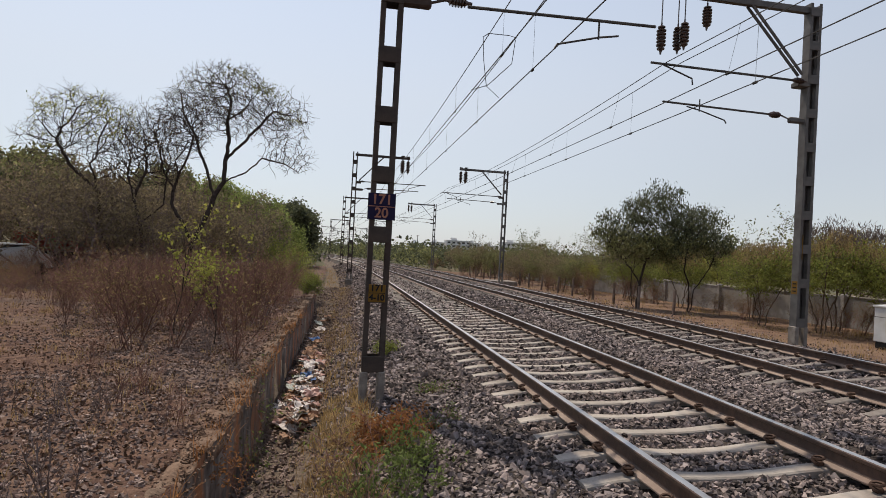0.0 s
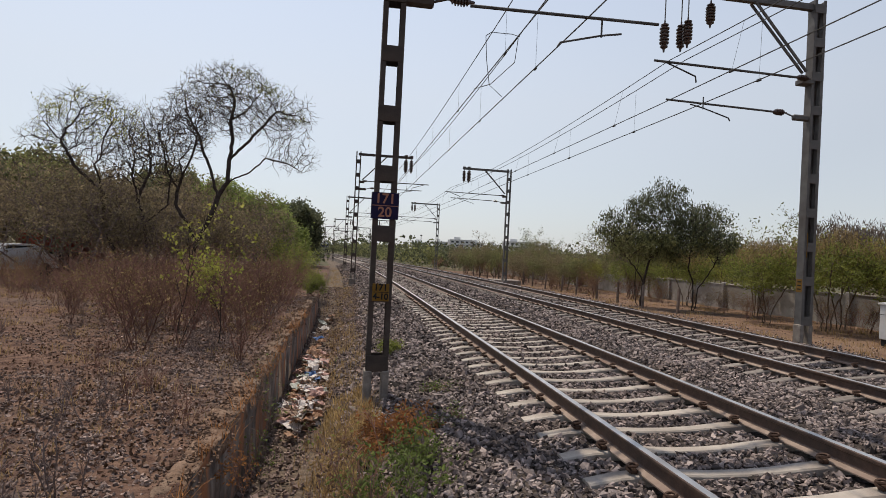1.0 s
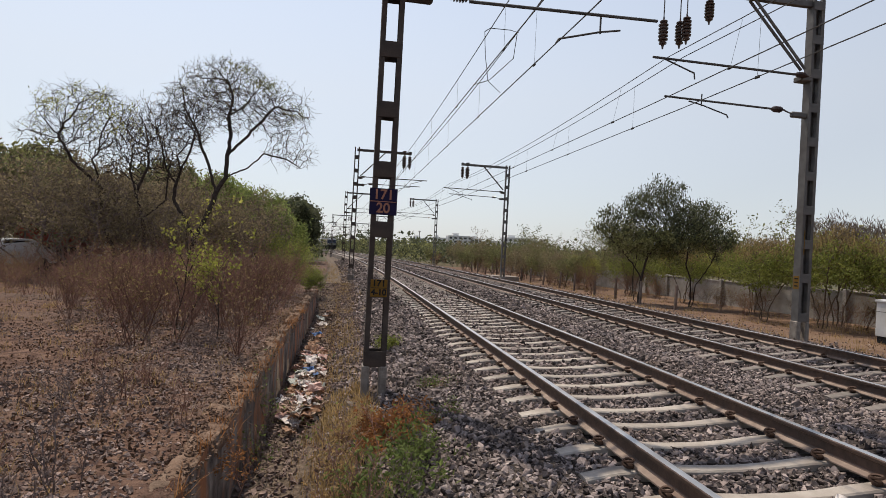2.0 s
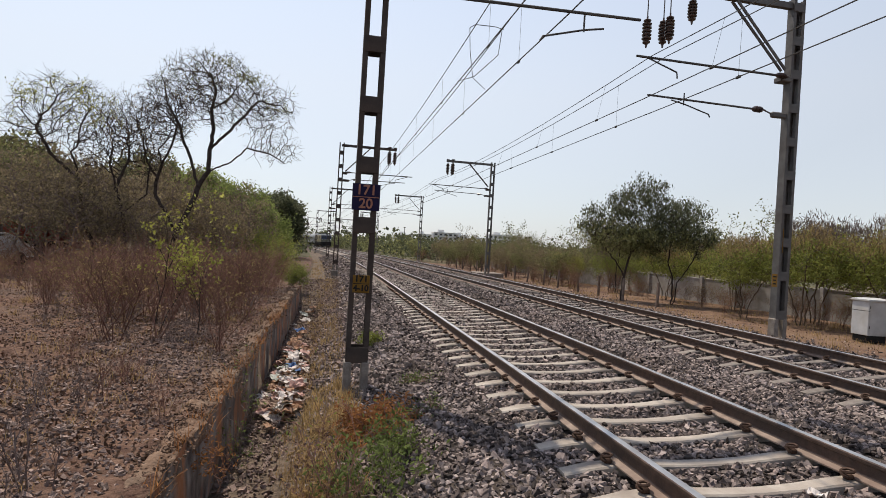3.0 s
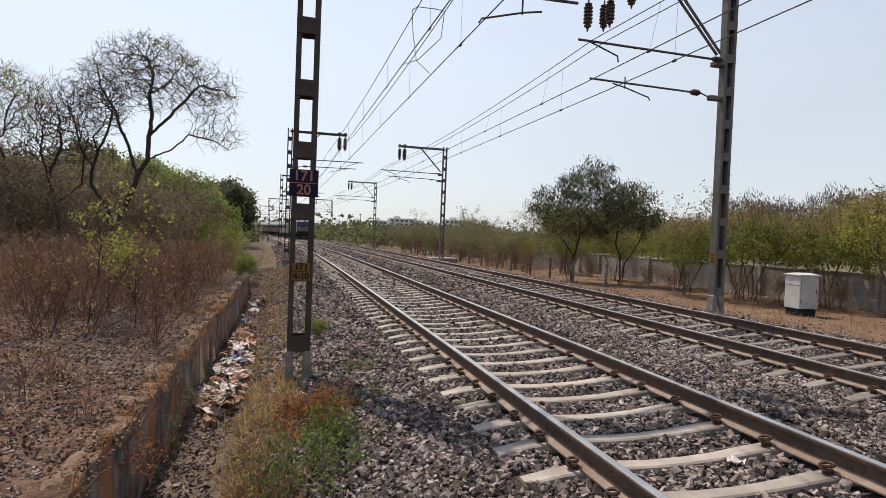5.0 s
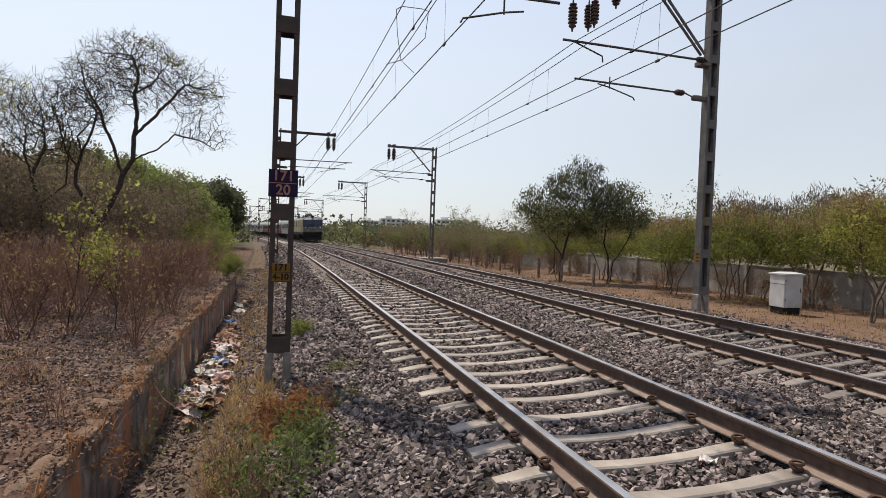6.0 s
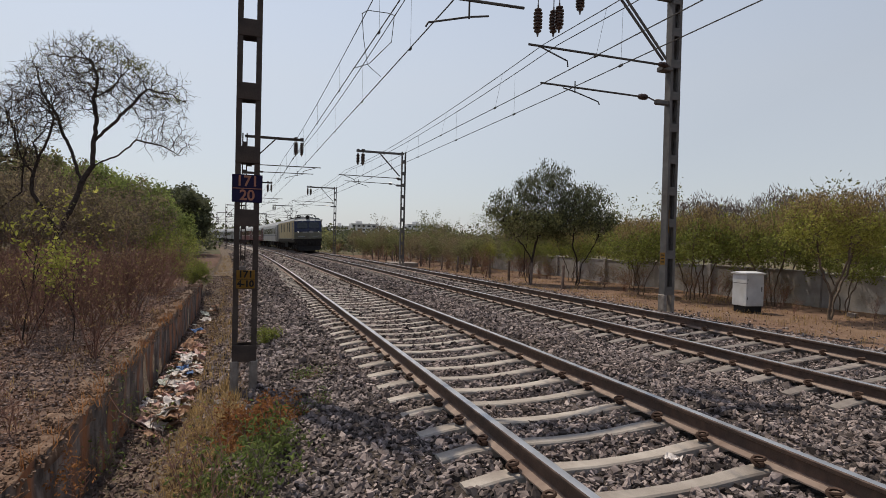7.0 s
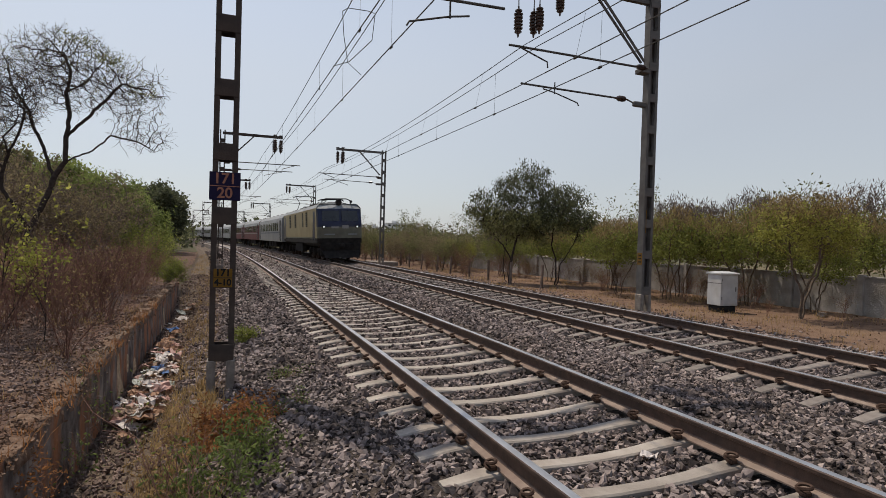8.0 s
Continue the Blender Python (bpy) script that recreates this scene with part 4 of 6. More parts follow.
tall = crowned("bare_tree", "tall nearly leafless tree with a dark crooked trunk", (-8.4, 26.0, -1.15),
        [from_fork((-1.25, 0, -5.2), (-1.2, 0, -2.9), (-0.9, 0, -2.15), (-0.5, 0, -1.14), (-0.3, 0, -0.5), (0, 0, 0)),
         from_fork((0, 0, 0), (0, 0, 0.9), (0.13, 0, 1.65), (-0.06, 0.2, 2.6), (0.06, 0.3, 3.4), (-0.2, 0.3, 4.1)),
         from_fork((0.05, 0, 0.95), (0.76, -0.2, 1.7), (1.4, -0.4, 2.4), (1.85, -0.4, 3.0)),
         from_fork((0, 0, 0), (0.82, 0.3, 0.5), (1.4, 0.4, 1.14), (2.3, 0.4, 1.0), (2.9, 0.3, 0.7)),
         from_fork((-0.4, 0, -0.6), (-0.76, 0.3, 0.5), (-1.1, 0.5, 1.1), (-1.3, 0.5, 1.9), (-1.7, 0.4, 2.5)),
         from_fork((-0.06, 0.2, 2.6), (0.5, 0.5, 3.1), (0.9, 0.6, 3.8))],
        [((0.1, 0, 8.5), (1.8, 1.7, 1.55)), ((-1.7, 0.2, 7.6), (1.3, 1.3, 1.5)), ((2.2, 0, 7.8), (1.25, 1.2, 1.3)), ((2.5, 0.3, 6.3), (1.05, 0.9, 0.75)), ((-0.9, 0, 8.6), (1.4, 1.2, 1.2))],
        2300, 17, BARE_GROUP, M_BARK, [(M_LEAF_OLIVE, 0.5, 6.0, 12, 900, 0.07, 0.085, 0.8, 0.35, "sparse withered olive leaves"), (M_LEAF_HILL, 0.35, 8.2, 9.6, 700, 0.12, 0.09, 0.8, 0.4, "last dull green leaves")], 0.16, 0.0085, 0.15, 0.3, 2, 0.5)
tufts = [(Vector(q), None) for q in room(5, [((1.5, 0, 9.1), (1.0, 0.7, 0.32)), ((2.5, 0, 8.0), (0.7, 0.6, 0.4)), ((0.3, 0, 9.7), (0.7, 0.6, 0.25))], 150)]
leaf_mesh("crown", tufts, 5, 0.09, 0.10, M_LEAF_HILL, tall, 8, "tufts of dull green leaves", 0.8, 0.4)
crowned("bare_tree", "leafless tree with forked dark stems and fine twigs", (-9.6, 26.4, -0.8),
        [[(0, 0, -0.1), (-0.1, 0, 2.4), (-0.9, 0, 3.8), (-0.85, 0, 4.4), (-0.7, 0, 5.0), (-0.85, 0, 5.6), (-0.5, 0.1, 6.1)],
         [(-0.85, 0, 4.4), (-1.4, 0.3, 5.2), (-1.6, 0.3, 6.2)], [(-0.7, 0, 5.0), (-0.2, -0.4, 5.9), (-0.1, -0.4, 6.6)]],
        [((-0.6, 0, 7.0), (1.1, 1.0, 1.5)), ((-1.7, 0.2, 6.6), (1.0, 0.9, 1.3)), ((-1.5, 0, 5.2), (0.9, 0.8, 0.8))], 1000, 12, BARE_GROUP, M_BARK,
        [(M_LEAF_DRY, 0.4, 5.0, 12, 700, 0.08, 0.07, 0.5, 0.4, "few withered leaves")], 0.16, 0.0085, 0.17, 0.3, 2, 0.5)
crowned("bare_tree", "bare tree with a few yellow-green leaves in its top", (-13.0, 27.2, -0.9),
        [[(0, 0, -0.1), (0.1, 0, 1.4), (-0.5, 0, 2.8), (-0.6, 0, 4.2), (-1.0, 0, 5.4)], [(0.1, 0, 1.4), (0.9, 0.2, 2.2), (0.9, 0, 3.6), (0.5, 0, 5.0)], [(-0.6, 0, 4.2), (-1.7, 0, 5.2), (-2.3, 0, 6.2)]],
        [((-1.3, 0, 7.1), (2.1, 1.6, 1.4)), ((0.5, 0, 6.3), (1.2, 1.2, 1.2)), ((-2.6, 0, 6.2), (1.2, 1.2, 1.0))], 1500, 23, BARE_GROUP, M_BARK,
        [(M_LEAF_YEL, 0.30, 6.6, 8.4, 1500, 0.14, 0.10, 0.5, 0.4, "yellow-green leaves in the top")], 0.16, 0.0085, 0.18, 0.3, 2, 0.55)
crowned("bare_tree", "bare grey tree standing in the thicket", (-11.7, 26.2, -0.5),
        [[(0, 0, -0.1), (0.3, 0, 1.2), (0.1, 0, 2.6), (-0.2, 0, 3.6), (0.2, 0, 4.8)], [(0.1, 0, 2.6), (0.9, 0.1, 3.4), (1.0, 0, 4.6)]],
        [((0.0, 0, 6.0), (1.2, 1.1, 1.5)), ((1.0, 0, 5.2), (0.9, 0.9, 1.1)), ((-1.0, 0, 5.2), (1.0, 0.9, 1.0))], 900, 30, BARE_GROUP, M_BARK, [(M_LEAF_OLIVE, 0.4, 3.0, 12, 600, 0.08, 0.08, 0.5, 0.4, "few withered leaves")], 0.16, 0.0085, 0.18, 0.3, 2, 0.55)
thick = []
for i in range(3):
    r = random.Random(300 + i)
    thick.append(crowned("bare_tree", "low crooked leafless tree among dry shrubs", (0, 0, 0),
                 [[(0, 0, -0.1), (-0.7, 0.1, 0.8), (-1.5, 0.2, 1.3), (-2.0, 0, 2.0)], [(0.1, 0, -0.1), (0.5, 0.2, 1.2), (0.3, 0.3, 2.4)], [(0.1, -0.1, -0.1), (1.0, 0.2, 0.7), (1.8, 0.1, 1.5)]],
                 [((-1.4, 0, 2.6), (1.4, 1.1, 1.3)), ((0.4, 0, 3.0), (1.4, 1.2, 1.5)), ((1.7, 0, 2.4), (1.2, 1.1, 1.1))], 600, 310 + i, BARE_GROUP, M_TWIG_DARK,
                 [(M_LEAF_OLIVE, 0.7, 0.6, 9, 2600, 0.16, 0.11, 0.5, 0.5, "scattered withered leaves")], 0.2, 0.008, 0.24, 0.35, 2, 0.5))


def strew(masters, spots, seed, smin=0.8, smax=1.2, dz=-0.1):
    rng = random.Random(seed)
    for i, (x, y, z, s) in enumerate(spots):
        src = masters[rng.randrange(len(masters))] if s >= 0 else masters[0]
        s = abs(s) * rng.uniform(smin, smax)
        o = copy_thing(src, Matrix())
        o.matrix_basis = Matrix.Translation((x, y, z + dz)) @ pose(0, 0, 0, rng.uniform(-3, 3), rng.uniform(-3, 3), rng.uniform(0, 360)) @ Matrix.Diagonal((s, s, s * rng.uniform(0.92, 1.1), 1))
    for m in masters:
        for o in (*m.children_recursive, m):
            bpy.data.objects.remove(o)


strew(thick, [(x, y, -0.5, s) for x, y, s in ((-10.4, 25.4, 0.75), (-12.6, 25.0, 0.85), (-14.8, 26.0, 1.05), (-13.6, 28.4, 1.15), (-11.4, 28.6, 1.1), (-15.4, 28.8, 1.1), (-15.6, 30.0, 1.25),
                                              (-9.4, 29.5, 0.95), (-8.6, 32.0, 0.9), (-18.6, 32.5, 1.4), (-10.6, 32.5, 1.15), (-13.0, 32.0, 1.3), (-21.5, 31.0, 1.4), (-8.0, 35.5, 0.95))], 33, 0.9, 1.1)


# ---- wooded slope behind the bank ----
def leafy_master(name, label, h, r, leaf, per, size, seed, group, bark=M_BARK, trunks=3, lean=0.5, spread=0.28, P=LEAFY):
    rng = random.Random(seed)
    st = [((rng.uniform(-0.3, 0.3), rng.uniform(-0.3, 0.3), 0), (rng.uniform(-lean, lean), rng.uniform(-lean, lean), 1), h * rng.uniform(0.50, 0.62), r * rng.uniform(0.8, 1.1)) for _ in range(trunks)]
    return tree(name, label, (0, 0, 0), st, P, bark, leaf, per, spread, size, seed, group)


def dome_master(label, leaf, seed, total=6500, size=0.28, spread=0.30, n=320, name="leafy_tree"):
    """A broad round-headed tree, seven metres high, of several lobes."""
    r = random.Random(seed)
    lobes = [((0, 0, 4.3), (2.4, 2.4, 2.3))]
    for k in range(6):
        a = k * 1.05 + r.uniform(-0.3, 0.3)
        q = r.uniform(1.4, 2.1)
        lobes.append(((q * math.cos(a), q * math.sin(a), r.uniform(2.6, 5.0)), (r.uniform(1.1, 1.5), r.uniform(1.1, 1.5), r.uniform(1.0, 1.4))))
    stems = [[(0, 0, -0.1), (0.1, 0, 1.4), (-0.1, 0.1, 3.0)]] + [[(0, 0, 0.9), (math.cos(a) * 0.8, math.sin(a) * 0.8, 2.2), (math.cos(a) * 1.5, math.sin(a) * 1.5, 3.4)] for a in (0.4, 2.3, 4.4)]
    return crowned(name, label, (0, 0, 0), stems, lobes, n, seed, "trees of the wooded slope", M_BARK, [(leaf, 1.0, -1, 20, total, spread, size, 0.4, 0.6, "")], 0.36, 0.013, 0.40, 0.3)


SLOPE = "dense green tree on the wooded slope"
bright = [dome_master("round fresh green tree at the end of the wooded slope", M_LEAF_FRESH, 41 + i, 13000, 0.20) for i in range(2)]
strew(bright, [(-9.4, 42.5, -0.6, 0.90), (-11.8, 41.5, -0.6, 0.98), (-8.3, 46.0, -0.6, 0.78), (-12.5, 47.0, -0.6, 1.05), (-10.0, 36.8, -0.6, 0.62)], 81, 0.97, 1.03)
deep = [dome_master("dark green round-headed tree on the wooded slope", M_LEAF_DARK, 45, 9000, 0.28)]
strew(deep, [(-8.2, 60, -0.6, 1.0), (-9.0, 66, -0.6, 1.05), (-9.9, 76, -0.6, 1.05), (-17.5, 44, -0.6, 0.95), (-24.5, 37, -0.6, 1.1)], 82, 0.97, 1.03)
hill = [dome_master("dull green tree on the wooded slope", M_LEAF_HILL, 51 + i) for i in range(2)]
hill += [dome_master("tangled brown half-dry tree on the slope", M_LEAF_OLIVE, 61 + i, 6000, 0.26, 0.34, 380, "thicket_tree") for i in range(3)]
spots = []
rs = random.Random(3)
for x, y, s in ((-14, 58, 1.15), (-17, 50, 1.0), (-19, 54, 1.15), (-15.2, 42, 0.9), (-23, 42, 1.05), (-21, 38, 1.0),
                (-26, 48, 1.2), (-28, 40, 1.15), (-27, 35, 1.0), (-32, 44, 1.3), (-35, 38, 1.3), (-30, 34, 1.1), (-38, 46, 1.4), (-36, 54, 1.4), (-29, 58, 1.3), (-43, 40, 1.4), (-22, 62, 1.2), (-45, 50, 1.5),
                (-13.4, 37, 0.8), (-16.5, 37, 0.9), (-18.6, 34.5, 0.78), (-15.4, 34, 0.65), (-11.6, 35.5, 0.6), (-22.5, 33, 0.82), (-26.5, 31.5, 0.8), (-20.5, 31, 0.62),
                (-33, 30, 0.95), (-38, 33, 1.1), (-14.5, 90, 1.0), (-17, 100, 1.0), (-20, 112, 1.0), (-13, 82, 1.0)):
    spots.append((x, y, -0.6, s))
strew(hill, spots, 8, 0.9, 1.1)
fresh = [leafy_master("leafy_shrub", "fresh yellow-green bush at the end of the bank", 2.2, 0.04, M_LEAF_MID, 5, 0.12, 71 + i, "fresh bushes", M_TWIG_GREY, 5, 0.7, 0.14) for i in range(2)]
strew(fresh, [(-5.0, 28.5, -0.45, 0.5), (-5.7, 30.5, -0.45, 0.7), (-4.6, 25.6, -0.5, 0.35), (-6.7, 34.5, -0.45, 0.85), (-6.9, 38.0, -0.5, 0.9), (-7.4, 44.0, -0.5, 1.0)], 4)


# ---- dry shrubs on the bank ----
def shrub_master(seed, stems, h, mat, label, leaf=None):
    rng = random.Random(seed)
    st = [((rng.uniform(-0.12, 0.12), rng.uniform(-0.12, 0.12), -0.05), (rng.uniform(-0.5, 0.5), rng.uniform(-0.5, 0.5), 1), h * rng.uniform(0.6, 0.95), rng.uniform(0.006, 0.013)) for _ in range(stems)]
    return tree("dry_shrub", label, (0, 0, 0), st, SHRUB, mat, leaf, 1, 0.05, 0.05, seed, "dry shrubs on the bank", leaf_label="few withered leaves")


rs = random.Random(17)
shrubs = [shrub_master(80 + i, 6 + i % 3, 1.35, M_TWIG_RED, "leafless reddish-brown shrub of thin upright stems", M_LEAF_DRY if i % 2 else None) for i in range(4)]
spots = []
for i in range(150):
    y = 13.5 + 17 * rs.random() ** 0.8
    x = -5.0 - (1.2 + (y - 11) * 0.80) * rs.random()
    spots.append((x, y, -0.42, rs.uniform(0.65, 1.2) * (0.7 if x < -3.3 - 0.42 * (y - 0.7) else 1.0)))
strew(shrubs, spots, 5, 0.85, 1.15, 0.0)
shrubs = [shrub_master(180 + i, 7, 1.5, M_TWIG_RUST, "dark-stemmed leafless shrub spreading from one foot", M_LEAF_DRY if i else None) for i in range(3)]
spots = [(-6.83, 11.2, -0.4, 1.05), (-7.07, 12.6, -0.4, 0.9), (-6.02, 11.2, -0.4, 1.0), (-4.98, 10.6, -0.4, 0.9), (-5.72, 13.1, -0.4, 1.0), (-7.6, 14.7, -0.4, 1.1), (-9.0, 14.0, -0.4, 0.8), (-5.2, 14.6, -0.4, 0.85), (-8.6, 17.0, -0.4, 1.1)]
strew(shrubs, spots, 7, 0.9, 1.1, 0.0)
low = [shrub_master(95 + i, 4, 0.75, M_TWIG_DARK if i else M_TWIG_RED, "short bare dry weed stalks") for i in range(3)]
spots = []
for i in range(70):
    y = 4.5 + 12 * rs.random()
    x = -4.85 - (0.6 + y * 0.62) * rs.random()
    spots.append((x, y, -0.4, rs.uniform(0.35, 1.0)))
strew(low, spots, 6, 0.8, 1.1, 0.0)
SAP = {**SHRUB, "kids": (7, 4), "ang": (40, 35)}
tree("sapling_shrub", "slender sapling with fresh yellow-green leaves", (-6.45, 12.4, -0.4), [((0, 0, 0), (0.05, 0, 1), 1.75, 0.016), ((0.1, 0, 0), (0.25, 0.1, 1), 1.5, 0.012)], SAP, M_BARK, M_LEAF_YEL, 6, 0.07, 0.072, 5, keep=lambda p: p.z > 1.1, aspect=0.6)
tree("sapling_shrub", "slender sapling with fresh yellow-green leaves", (-5.6, 12.0, -0.4), [((0, 0, 0), (-0.05, 0, 1), 1.15, 0.012)], SAP, M_BARK, M_LEAF_YEL, 6, 0.06, 0.068, 6, keep=lambda p: p.z > 0.75, aspect=0.6)


# ---- grass, weeds and bank stones ----
def lumps(u, y):
    """The uneven soil under loose stones."""
    f = np.array([noise.noise(Vector((a, b, 0)) * 0.9) * 0.05 + noise.noise(Vector((a, b, 0)) * 2.7) * 0.025 for a, b in zip(u, y)])
    return f * np.where(u < -4.45, 1.0, np.where(u < -3.4, 1.4, 0.35))


def blades(name, x, y, z, h, w, mat, label, seed, bend=0.5):
    rng = np.random.default_rng(seed)
    n = len(x)
    a = rng.uniform(0, 6.283, n)
    dx, dy = np.cos(a), np.sin(a)
    hh = h * rng.uniform(0.4, 1.3, n)
    b = bend * hh * rng.uniform(0.1, 1.2, n)
    p = np.stack([x, y, z], 1)
    side = np.stack([-dy, dx, 0 * dx], 1) * w
    lean = np.stack([dx, dy, 0 * dx], 1)
    mid = p + lean * (b * 0.35)[:, None] + np.stack([0 * x, 0 * x, hh * 0.55], 1)
    tip = p + lean * b[:, None] + np.stack([0 * x, 0 * x, hh], 1)
    V = np.stack([p - side, p + side, mid + side * 0.7, mid - side * 0.7, tip], 1).reshape(-1, 3)
    o = np.arange(n)[:, None] * 5
    fs = np.concatenate([o + np.array([[0, 1, 2, 3]])]).tolist() + (o + np.array([[3, 2, 4]])).tolist()
    return tagged(mesh_ob(name, V, fs, mat), label, "grass", kind="stuff")


def clumped(rng, n, x0, x1, y0, y1, clumps, spread):
    cxs, cys = rng.uniform(x0, x1, clumps), rng.uniform(y0, y1, clumps)
    k = rng.integers(0, clumps, n)
    return cxs[k] + rng.normal(0, spread, n), cys[k] + rng.normal(0, spread, n)


gr = np.random.default_rng(77)
x, y = clumped(gr, 5500, -3.75, -3.0, 4.5, 34, 210, 0.08)
xf, yf = clumped(gr, 3000, -4.3, -2.7, 22, 70, 160, 0.16)
x, y = np.concatenate([x, xf]), np.concatenate([y, yf])
blades("dry_grass", x + cx(y), y, ground_z(x, y) + drop(y) - 0.02, 0.19, 0.004, M_GRASS, "tufts of dry straw-coloured grass along the drain", 1)
x, y = clumped(gr, 9000, -16, -4.75, 4.5, 26, 420, 0.10)
blades("dry_grass", x, y, np.full(len(x), -0.38) + drop(y), 0.14, 0.004, M_GRASS, "thin dry grass and stubble on the bank", 2, 1.0)
x, y = clumped(gr, 420, -4.52, -4.36, 4.5, 18, 60, 0.05)
blades("dry_grass", x, y, np.full(len(x), -0.34), 0.16, 0.004, M_LEAF_RED, "rust-coloured dry grass hanging on the wall", 3, 1.4)
x, y = clumped(gr, 5200, 7.9, 15.6, 8, 44, 230, 0.16)
blades("dry_grass", x, y, ground_z(x, y) + drop(y), 0.15, 0.005, M_GRASS, "dry grass tufts on the red earth", 4)
n = 24000
u, y = -4.62 - gr.gamma(1.6, 1.6, n), 3.4 + 17 * gr.uniform(0, 1, n) ** 1.25
patch = np.array([noise.noise(Vector((a * 0.55, b * 0.55, 2.0))) + 0.7 * (b < 9) for a, b in zip(u, y)])
keep = patch + gr.uniform(-0.35, 0.35, n) > -0.3
u, y = u[keep], y[keep]
scatter_stones("bank_gravel", u, y, np.full(len(u), -0.362) + lumps(u, y) + drop(y) + gr.uniform(-0.008, 0.02, len(u)), 0.024, "coarse", M_BANK_STONE, "flat pale stones strewn on the bank", 21)
n = 8000
u, y = gr.uniform(-4.36, -2.85, n), 3.6 + 29 * gr.uniform(0, 1, n) ** 1.8
scatter_stones("drain_gravel", u, y, ground_z(u, y) + lumps(u, y) + gr.uniform(-0.005, 0.03, n), 0.032, "coarse", M_BANK_STONE, "stones fallen into the drain", 22)
n = 5500
u, y = 7.2 + gr.gamma(1.6, 0.7, n), gr.uniform(6, 40, n)
scatter_stones("verge_gravel", u + cx(y), y, ground_z(u, y) + drop(y), 0.036, "coarse", M_BALLAST, "spilled ballast beside the far track", 23)

# fallen leaves on the bank
n = 22000
u, y = -4.62 - gr.gamma(1.6, 2.4, n), 4 + 22 * gr.uniform(0, 1, n) ** 1.3
tips = [(Vector((a, b, -0.35 + float(drop(b)) + 0.0)), None) for a, b in zip(u, y)]
o = leaf_mesh("leaf_litter", tips, 1, 0.015, 0.05, M_LEAF_FALLEN, None, 91, droop=0.0, aspect=0.6)
tagged(o, "brown fallen leaves on the dry bank", "leaves", kind="stuff")

n = 5000
u, y = gr.normal(-4.56, 0.10, n), 4 + 20 * gr.uniform(0, 1, n) ** 1.3
scatter_stones("wall_top_rubble", u, y, np.full(n, -0.35) + gr.uniform(-0.01, 0.015, n), 0.017, "coarse", M_COPING, "crumbled soil and mortar on the wall top", 24)
n = 1500
u, y = 8.0 + gr.gamma(2.2, 1.9, n), gr.uniform(7, 40, n)
tips = [(Vector((a + float(cx(b)), b, float(ground_z(a, b)) + 0.02 + float(drop(b)))), None) for a, b in zip(u, y)]
o = leaf_mesh("leaf_litter", tips, 1, 0.015, 0.06, M_LEAF_FALLEN, None, 93, droop=0.0, aspect=0.6)
tagged(o, "dry fallen leaves under the thorn trees", "leaves", kind="stuff")
WEED = {**SHRUB, "wob": 0.2, "ang": (36, 40), "kids": (4, 3)}


def weed(label, base, stems, h, leaf, per, size, seed, bark=M_TWIG_RED, spread=0.045, lean=0.55):
    rng = random.Random(seed)
    st = [((rng.uniform(-0.2, 0.2), rng.uniform(-0.2, 0.2), -0.03), (rng.uniform(-lean, lean), rng.uniform(-lean, lean), 1), h * rng.uniform(0.5, 1.0), 0.005) for _ in range(stems)]
    return tree("weed_plant", label, base, st, WEED, bark, leaf, per, spread, size, seed, "weeds beside the drain", aspect=0.4)


RUSTY = "rust-coloured withered weed clump by the mast"
weed(RUSTY, (-2.78, 7.1, -0.64), 20, 0.30, M_LEAF_RED, 2, 0.055, 3)
weed(RUSTY, (-2.48, 7.05, -0.58), 22, 0.32, M_LEAF_RED, 2, 0.055, 4)
weed(RUSTY, (-2.98, 6.8, -0.68), 12, 0.28, M_LEAF_RED, 2, 0.052, 19)
weed(RUSTY, (-2.62, 6.75, -0.62), 16, 0.28, M_LEAF_RED, 2, 0.052, 20)
weed("rust and green weed clump on the ballast edge", (-2.2, 7.3, -0.52), 12, 0.26, M_WEED, 2, 0.03, 5)
weed("low green weed with thin upright stalks", (-2.72, 6.1, -0.63), 9, 0.55, M_WEED, 3, 0.055, 6, M_TWIG_GREY)
weed("low green weed with thin upright stalks", (-2.95, 5.5, -0.69), 7, 0.6, M_WEED, 3, 0.055, 7, M_TWIG_GREY)
weed("low green weed with thin upright stalks", (-2.6, 5.6, -0.62), 6, 0.5, M_WEED, 3, 0.052, 8, M_TWIG_GREY)
weed("dry straw weed in the drain edge", (-3.2, 6.3, -0.75), 6, 0.32, M_GRASS, 2, 0.045, 9)
weed("dry straw weed in the drain edge", (-3.3, 7.1, -0.75), 5, 0.3, M_GRASS, 2, 0.045, 10)
weed("dry straw weed in the drain edge", (-3.15, 5.5, -0.73), 6, 0.4, M_GRASS, 2, 0.045, 21)
weed("small green plant growing in the ballast", (-2.38, 12.0, -0.46), 7, 0.2, M_LEAF_MID, 5, 0.05, 11, M_TWIG_GREY)
weed("weedy green creeper at the wall foot", (-4.2, 7.6, -1.2), 5, 0.85, M_WEED, 1, 0.05, 12, M_TWIG_GREY)
weed("weedy green creeper at the wall foot", (-4.15, 9.0, -1.2), 5, 0.9, M_WEED, 1, 0.05, 13, M_TWIG_GREY)
weed("tall thin dry stalks at the drain edge", (-3.05, 5.2, -0.7), 5, 0.9, M_LEAF_MID, 1, 0.03, 14, M_TWIG_RED, lean=0.3)
weed("thin rusty grass clump hanging on the wall", (-4.36, 6.4, -0.8), 5, 0.35, M_LEAF_RED, 2, 0.04, 15)
weed("dry weed in the trackside ballast", (-2.0, 8.6, -0.43), 6, 0.22, M_WEED, 3, 0.03, 16)
